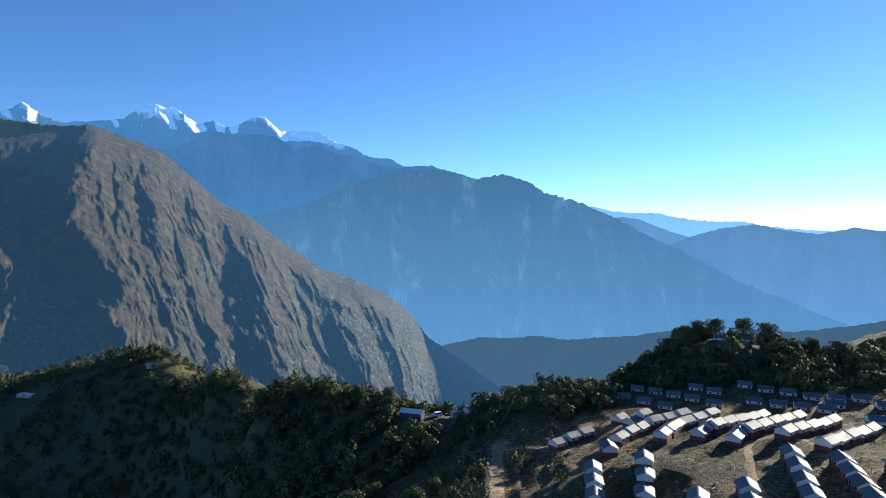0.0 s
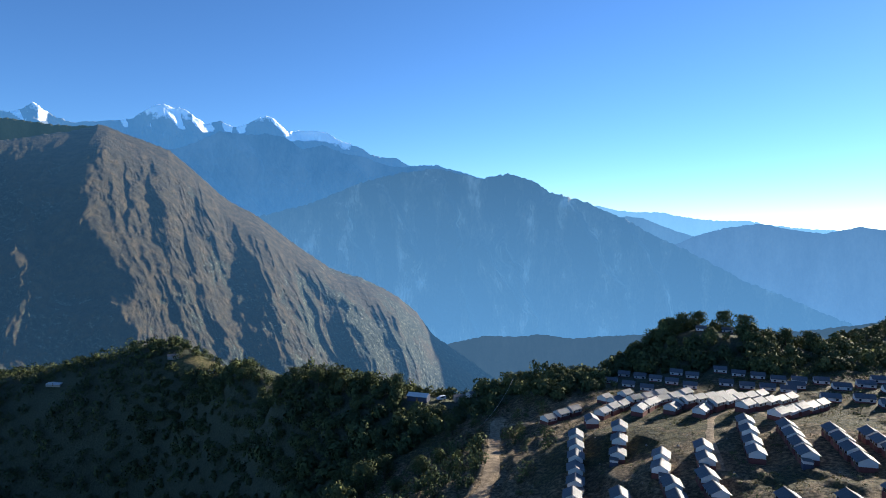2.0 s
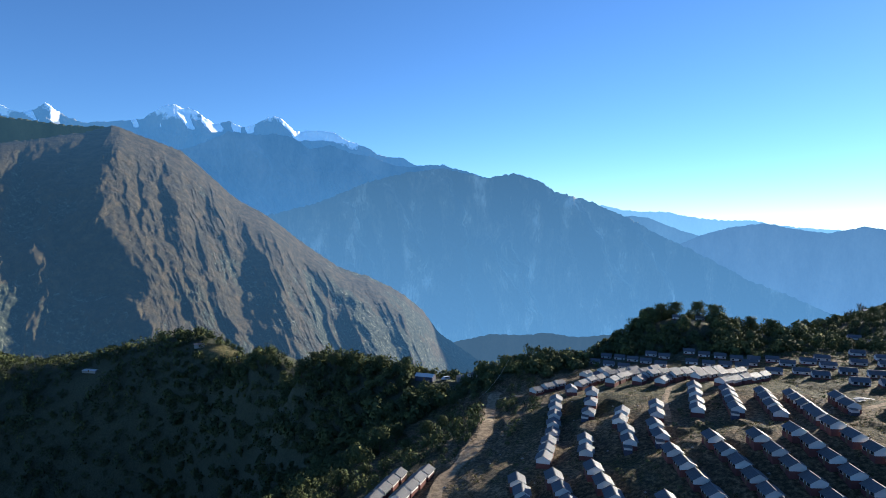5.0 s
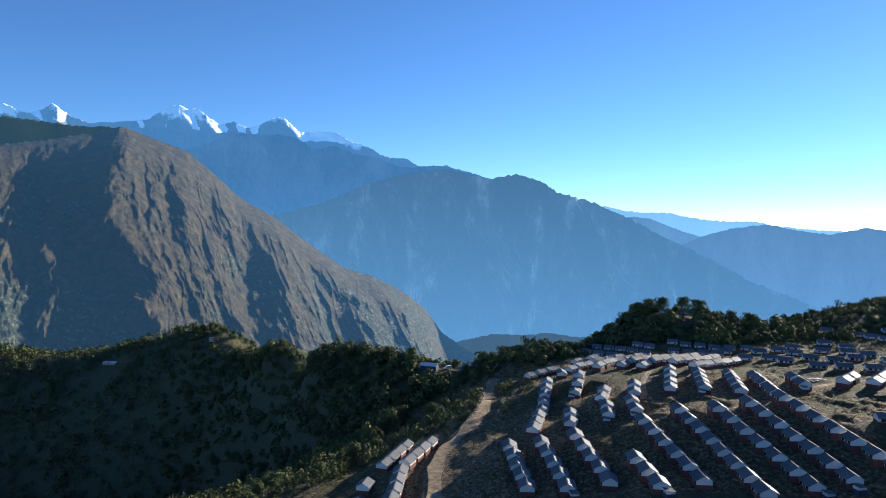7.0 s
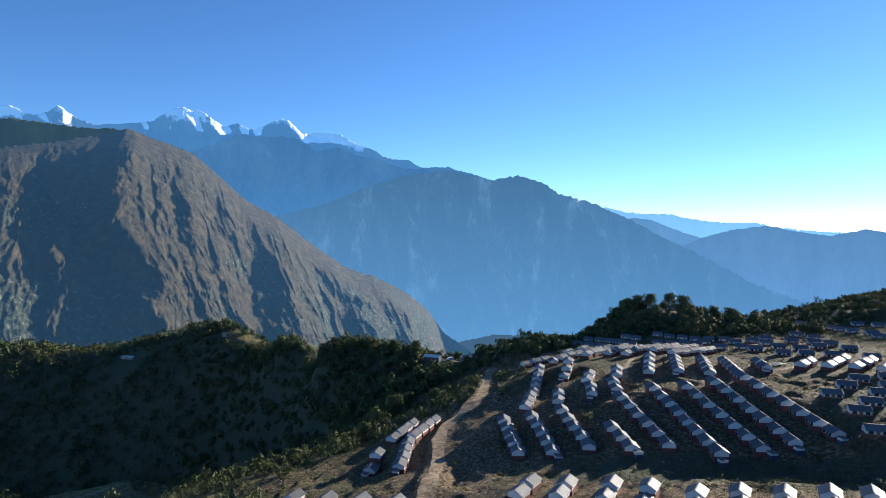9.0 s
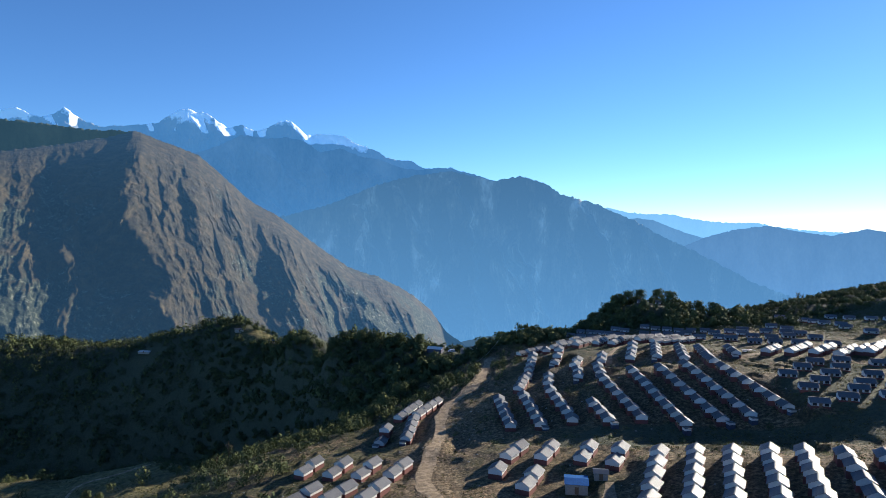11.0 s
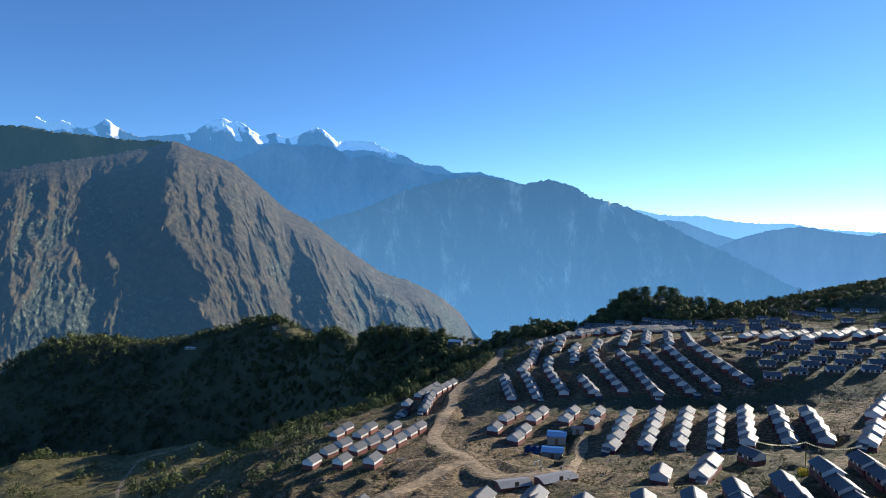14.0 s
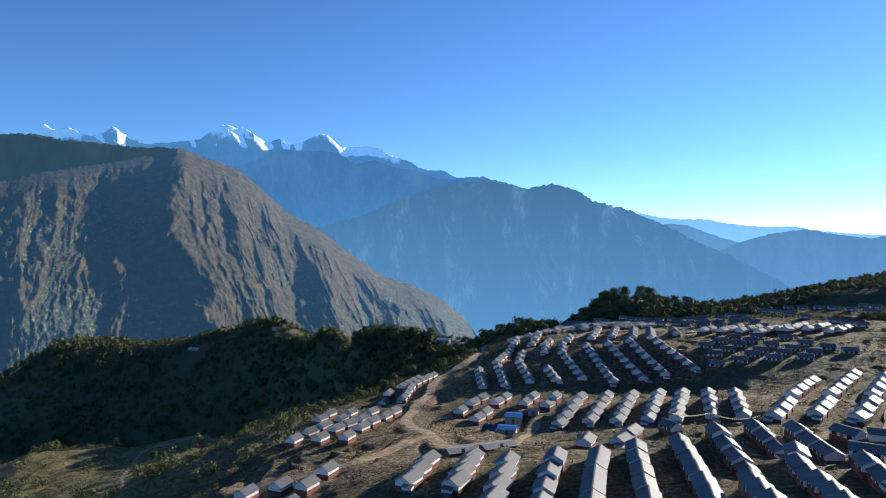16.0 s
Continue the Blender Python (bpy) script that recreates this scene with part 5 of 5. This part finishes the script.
ROAD_EARTH = road_material()
for n_, (key, line) in enumerate(ROAD_LINES.items()):
    wide = {"main": 2.6, "lower": 2.3, "street": 1.7, "track": 1.5, "footpath": 1.0}.get(key, 1.4)
    d = np.gradient(line, axis=0)
    side = np.c_[-d[:, 1], d[:, 0]] / np.linalg.norm(d, axis=1)[:, None]
    wob = wide * (0.6 + 0.8 * fbm(np.arange(len(line)) / 4.0, np.zeros(len(line)) + n_, 3, 4))
    across = np.linspace(-1, 1, 9)
    P = line[:, None, :] + side[:, None, :] * (across[None, :] * wob[:, None])[..., None]
    Zr = np.array([[ground_at(*q) for q in r_] for r_ in P])
    Zr = np.maximum(Zr, Zr[:, 3:6].mean(1, keepdims=True) - 0.05)
    edge = 1 - np.abs(across) ** 4
    Zr = Zr + 0.16 * edge[None, :] - 0.08 - 0.06 * np.exp(-((np.abs(across) - 0.45) / 0.12) ** 2)[None, :]
    tagged(sheet("road_%d" % (n_ + 1), P[..., 0], P[..., 1], Zr, ROAD_EARTH), "dusty unpaved track of pale earth", "road", kind="structure")


# ---- sheds and yard ----
def ribbed_shed(name, x, y, turn, length, width, eave, ridge, wall_mat, roof_mat, label, lift=0.0):
    s = new(name)
    bm = bmesh.new()
    gable_body(bm, length / 2, width / 2, -0.8, eave, ridge - 0.06)
    part("wall", bm, wall_mat, s)
    drop = (ridge - eave) / (width / 2)
    for k in (-1, 1):
        bm = bmesh.new()
        ye = k * (width / 2 + 0.35)
        ribbed_slope(bm, length / 2 + 0.3, ye, ridge - drop * abs(ye) + 0.05, 0, ridge + 0.05, max(8, int(length / 0.45)), rise=0.01)
        part("roof", bm, roof_mat, s)
    bm = bmesh.new()
    box(bm, -0.5, 0.5, -width / 2 - 0.04, -width / 2 + 0.05, 0.1, 2.0)
    part("door", bm, WOOD, s)
    s.matrix_world = pose(x, y, ground_at(x, y) + lift, 0, 0, turn)
    return tagged(s, label, "shed")


ribbed_shed("shed", 29, 224, -14, 5.6, 6.0, 2.7, 3.15, GREY_WALL, BLUE_TIN, "site shed with a blue metal roof and board walls")
ribbed_shed("shed", 25, 211, -14, 6.0, 5.2, 2.4, 2.8, GREY_WALL, BLUE_TIN, "site shed with a blue roof beside a tarpaulin")
ribbed_shed("shed", 36.5, 227, -14, 3.5, 3.2, 2.0, 2.5, GREY_WALL, ROOF, "small grey lean-to shed with a metal roof")
ribbed_shed("long_shed", 17.5, 170, 22, 9, 4.6, 1.0, 1.55, RED, SHED_ROOF, "long low shed with ribbed grey roof sheets")
ribbed_shed("long_shed", 7.5, 170, 14, 7.5, 4.6, 1.0, 1.55, RED, SHED_ROOF, "low shed with ribbed grey roof sheets by the track")
ribbed_shed("long_shed", 107, 143, -30, 11, 4.4, 1.8, 2.6, WHITE, ROOF, "long pale shed with a ribbed metal roof")
ribbed_shed("long_shed", 9, 489, -24, 10, 5, 2.6, 3.8, BLUE_PAINT, WHITE, "long shed in the saddle with a pale roof")
ribbed_shed("shed", 29, 490, 10, 5, 4, 2.2, 2.9, GREY_WALL, ROOF, "small shed in the saddle with a grey roof")
ribbed_shed("shed", 35, 490, 40, 4.5, 3.6, 2.2, 2.9, WHITE, ROOF, "small pale shed beside the wooded hill")
ribbed_shed("hut", -132, 664, 10, 8, 4.5, 2.3, 3.2, WHITE, BLUE_TIN, "hut with a blue roof below the ridge meadow")
ribbed_shed("hut", -168, 684, 20, 8, 4.5, 2.3, 3.2, GREY_WALL, ROOF, "hut with a pale roof on the ridge")
ribbed_shed("hut", -262, 701, -14, 12, 7, 1.2, 1.9, GREY_WALL, WHITE, "low pale hut in a clearing on the wooded ridge")
ribbed_shed("pavilion", 300, 528, 10, 12, 6, 3, 4, WHITE, WHITE, "white building on the crest of the hill")

tarp = new("tarpaulin_tent")
bm = bmesh.new()
gx_, gy_ = 9, 7
vs = [[bm.verts.new((-2.4 + 4.8 * i / (gx_ - 1), -2 + 4 * j / (gy_ - 1), 2.2 - 0.9 * abs(-1 + 2 * j / (gy_ - 1)) ** 1.3 - 0.9 * (i == 0) - 0.9 * (j in (0, gy_ - 1)) + 0.14 * math.sin(i * 2.1 + j))) for j in range(gy_)] for i in range(gx_)]
for i in range(gx_ - 1):
    for j in range(gy_ - 1):
        bm.faces.new((vs[i][j], vs[i + 1][j], vs[i + 1][j + 1], vs[i][j + 1]))
bmesh.ops.solidify(bm, geom=bm.faces[:], thickness=0.04)
part("cover", bm, TARP, tarp, "blue plastic sheet")
for sx in (-2.2, 2.2):
    for sy in (-1.8, 1.8):
        bm = bmesh.new()
        limb(bm, (sx, sy, -0.4), (sx, sy, 1.1), 0.06, 0.05)
        part("post", bm, WOOD, tarp)
tarp.matrix_world = pose(19, 211, ground_at(19, 211), 0, 0, -20)
tagged(tarp, "blue tarpaulin shelter beside the site sheds", "tent")


def make_van():
    v = new("van")
    bm = bmesh.new()
    side = [(-2.3, 0.5), (-2.3, 1.2), (-1.5, 1.35), (-0.8, 2.05), (2.2, 2.05), (2.3, 1.2), (2.3, 0.5)]
    a = [bm.verts.new((x_, -0.85, z_)) for x_, z_ in side]
    b = [bm.verts.new((x_, 0.85, z_)) for x_, z_ in side]
    bm.faces.new(a)
    bm.faces.new(b[::-1])
    for k in range(len(side)):
        bm.faces.new((a[k], b[k], b[(k + 1) % len(side)], a[(k + 1) % len(side)]))
    bmesh.ops.recalc_face_normals(bm, faces=bm.faces[:])
    part("body", bm, WHITE_CAR, v)
    for sy in (-0.87, 0.87):
        bm = bmesh.new()
        box(bm, -0.7, 2.0, sy - 0.02, sy + 0.02, 1.3, 1.85)
        part("window", bm, GLASS, v, "dark side window")
        for x_ in (-1.4, 1.5):
            bm = bmesh.new()
            limb(bm, (x_, sy - 0.1, 0.33), (x_, sy + 0.1, 0.33), 0.33, 0.33, 14)
            part("wheel", bm, RUBBER, v, "black tyre")
    return tagged(v, "white van parked in the saddle", "van")


van = make_van()
van.matrix_world = pose(20, 490, ground_at(20, 490), 0, 0, 25)


# ---- lean-to rooms at the ends of the rows ----
def make_leanto():
    s = new("lean_to")
    bm = bmesh.new()
    box(bm, -0.9, 0.9, -1.1, 1.1, -1.0, 1.15)
    part("lower_wall", bm, BLUE_PAINT, s, "dark blue painted lower wall")
    bm = bmesh.new()
    box(bm, -0.88, 0.88, -1.08, 1.08, 1.15, 1.85)
    part("upper_wall", bm, WHITE, s)
    bm = bmesh.new()
    ribbed_slope(bm, 1.25, 1.2, 1.85, -1.2, 2.05, 5)
    part("roof", bm, ROOF, s)
    return tagged(s, "small blue and white lean-to room against a gable", "outhouse", group="lean-to rooms")


lean0, rng2 = None, random.Random(21)
for (x_, y_, z_, brg, last_, cnt) in PLOTS:
    toward = math.sin(radians(brg)) < 0
    starts = last_ if toward else False
    if not starts or cnt < 2 or rng2.random() > 0.6:
        continue
    c, s_ = math.cos(radians(brg)), math.sin(radians(brg))
    off, lat = HL / 2 + 0.95, rng2.choice((-0.9, 0.9))
    px_, py_ = x_ + c * off - s_ * lat, y_ + s_ * off + c * lat
    m = pose(px_, py_, min(z_, ground_at(px_, py_)) + 0.05, 0, 0, brg)
    if lean0 is None:
        lean0 = make_leanto()
        lean0.matrix_world = m
    else:
        copy_thing(lean0, m)


# ---- prayer flags, pole and cable ----
def sagging(bm, a, b, sag, r, n=14):
    a, b = Vector(a), Vector(b)
    p = [a.lerp(b, k / n) - Vector((0, 0, sag * 4 * (k / n) * (1 - k / n))) for k in range(n + 1)]
    u = (b - a).normalized().orthogonal().normalized()
    w = (b - a).normalized().cross(u)
    rings = [[bm.verts.new(q + (u * cu + w * cw) * r) for cu, cw in ((1, 0), (0, 1), (-1, 0), (0, -1))] for q in p]
    for k in range(n):
        for j in range(4):
            bm.faces.new((rings[k][j], rings[k][(j + 1) % 4], rings[k + 1][(j + 1) % 4], rings[k + 1][j]))
    bm.faces.new(rings[0])
    bm.faces.new(rings[-1])
    return p


pole_z = ground_at(71.8, 161.5)
mast = new("flag_pole")
bm = bmesh.new()
limb(bm, (0, 0, -0.5), (0, 0, 5.6), 0.08, 0.05, 8)
part("mast", bm, WOOD, mast)
bm = bmesh.new()
limb(bm, (0.1, 0, 5.2), (1.6, -0.8, -0.3), 0.05, 0.05, 6)
part("stay", bm, WOOD, mast)
bm = bmesh.new()
box(bm, -0.16, 0.16, -0.05, 0.02, 1.0, 3.2)
part("banner", bm, YELLOW, mast, "yellow cloth banner")
mast.matrix_world = pose(71.8, 161.5, pole_z)
tagged(mast, "wooden pole with a yellow banner for flag strings", "pole")
for end, sag in (((62.5, 166.0, 52.0), 0.9), ((86.0, 163.5, 51.5), 1.3)):
    ln = new("flag_string")
    bm = bmesh.new()
    p = sagging(bm, (71.8, 161.5, pole_z + 5.5), end, sag, 0.03, 24)
    part("cord", bm, ROPE, ln)
    for k in range(len(p) - 1):
        bm = bmesh.new()
        mid_ = (p[k] + p[k + 1]) / 2
        d = (p[k + 1] - p[k]) * 0.36
        q = [mid_ - d, mid_ + d, mid_ + d - Vector((0, 0, 0.3)), mid_ - d - Vector((0, 0, 0.3))]
        f = bm.faces.new([bm.verts.new(v_) for v_ in q])
        bmesh.ops.solidify(bm, geom=[f], thickness=0.015)
        part("flag", bm, FLAG, ln)
    tagged(ln, "string of small pale prayer flags", "flags", group="flag strings")

heap = new("yellow_flags")
bm = bmesh.new()
g = random.Random(3)
for k in range(26):
    x_, y_ = g.gauss(0, 0.8), g.gauss(0, 0.6)
    box(bm, x_ - 0.25, x_ + 0.25, y_ - 0.05, y_ + 0.05, -0.2, g.uniform(0.4, 1.4))
part("cloth", bm, YELLOW, heap)
heap.matrix_world = pose(69.5, 158, ground_at(69.5, 158))
tagged(heap, "cluster of yellow cloth flags by the pole", "flags")

power = new("utility_pole")
bm = bmesh.new()
limb(bm, (0, 0, -0.5), (0, 0, 6), 0.12, 0.08, 8)
part("pole", bm, WOOD, power)
bm = bmesh.new()
box(bm, -0.8, 0.8, -0.05, 0.05, 5.5, 5.62)
part("crossarm", bm, WOOD, power)
power.matrix_world = pose(29, 424, ground_at(29, 424))
tagged(power, "thin wooden pole beside the track", "pole")
cable = new("cable")
bm = bmesh.new()
sagging(bm, (29, 424, ground_at(29, 424) + 5.7), (50, 462, ground_at(50, 462) + 7), 2.2, 0.04, 20)
part("wire", bm, ROPE, cable)
tagged(cable, "slack cable from the pole to the wooded hill", "cable")

# ---- stacks and heaps between the houses ----
def sheet_stack(x, y, turn, count, mat, label, seed):
    """Loose roofing sheets thrown on one another."""
    g = random.Random(seed)
    t = new("sheet_stack")
    for k in range(count):
        bm = bmesh.new()
        ribbed_slope(bm, g.uniform(1.0, 1.6), -0.5, 0.0, 0.5, g.uniform(-0.15, 0.3), 6, 0.02, 0.02)
        p = part("roof_sheet", bm, mat, t)
        p.matrix_local = pose(g.uniform(-2.2, 2.2), g.uniform(-1.2, 1.2), 0.15 + 0.1 * k, g.uniform(-8, 8), g.uniform(-8, 8), g.uniform(-40, 40))
    t.matrix_world = pose(x, y, ground_at(x, y), 0, 0, turn)
    return tagged(t, label, "roof sheets")


sheet_stack(134, 326.6, 20, 9, WHITE, "pile of loose white roofing sheets on bare ground", 5)
sheet_stack(195, 301, -30, 8, WHITE, "scattered pale roofing sheets beside the upper houses", 6)
sheet_stack(193, 294, 10, 6, WHITE, "small stack of pale roofing sheets", 7)
sheet_stack(68.2, 194, 30, 4, TARP, "blue sheets lying beside a small house", 8)

g = random.Random(17)
heap = new("stone_heap")
bm = bmesh.new()
for k in range(70):
    r_, an = abs(g.gauss(0, 1.3)), g.uniform(0, 6.28)
    c = Vector((math.cos(an) * r_ * 1.5, math.sin(an) * r_, max(0.05, 0.7 - 0.35 * r_)))
    e = g.uniform(0.14, 0.34)
    v = [bm.verts.new(c + Vector(q) * e * g.uniform(0.7, 1.2)) for q in ((1, 0, 0), (0, 1, 0), (-1, 0, 0), (0, -1, 0), (0, 0, 0.9), (0, 0, -0.9))]
    for f in ((0, 1, 4), (1, 2, 4), (2, 3, 4), (3, 0, 4), (1, 0, 5), (2, 1, 5), (3, 2, 5), (0, 3, 5)):
        bm.faces.new([v[q] for q in f])
part("rubble", bm, STONE, heap, "pale broken stones")
heap.matrix_world = pose(-20, 210.6, ground_at(-20, 210.6))
tagged(heap, "low heap of pale broken stones on bare earth", "stones")

trestle = new("trestle")
for sx in (-0.9, 0.9):
    for sy in (-0.35, 0.35):
        bm = bmesh.new()
        limb(bm, (sx, sy, -0.2), (sx * 0.9, 0, 1.1), 0.07, 0.06)
        part("leg", bm, WHITE, trestle)
bm = bmesh.new()
box(bm, -1.1, 1.1, -0.12, 0.12, 1.08, 1.2)
part("beam", bm, WHITE, trestle)
trestle.matrix_world = pose(18, 197, ground_at(18, 197), 0, 0, 30)
tagged(trestle, "white-painted wooden trestle on bare ground", "trestle")

# ---- loose stones on the open ground ----
x, y = jittered(-120, 200, 110, 420, 3.1, 58)
k = (rs.uniform(size=len(x)) < 0.1) & (wooded(x, y) < 0.4)
x, y = x[k], y[k]
k = clear_of_plots(x, y, 4.3)
x, y = x[k], y[k]
z = ground_height(x.copy(), y.copy())
sv, sf = [], []
g = np.random.default_rng(6)
for x_, y_, z_ in zip(x, y, z):
    r_ = g.uniform(0.15, 0.55)
    o = len(sv)
    pts_ = np.array([(1, 0, 0), (0, 1, 0), (-1, 0, 0), (0, -1, 0), (0, 0, 0.9), (0, 0, -0.6)]) * r_ * g.uniform(0.6, 1.2, (6, 1))
    sv += [(x_ + a, y_ + b, z_ + c + 0.05) for a, b, c in pts_]
    sf += [(o + a, o + b, o + c) for a, b, c in ((0, 1, 4), (1, 2, 4), (2, 3, 4), (3, 0, 4), (1, 0, 5), (2, 1, 5), (3, 2, 5), (0, 3, 5))]
me = bpy.data.meshes.new("stones")
me.from_pydata(sv, [], sf)
me.materials.append(STONE)
tagged(new("stones", me), "loose grey stones on the bare slopes", "stones", kind="stuff")
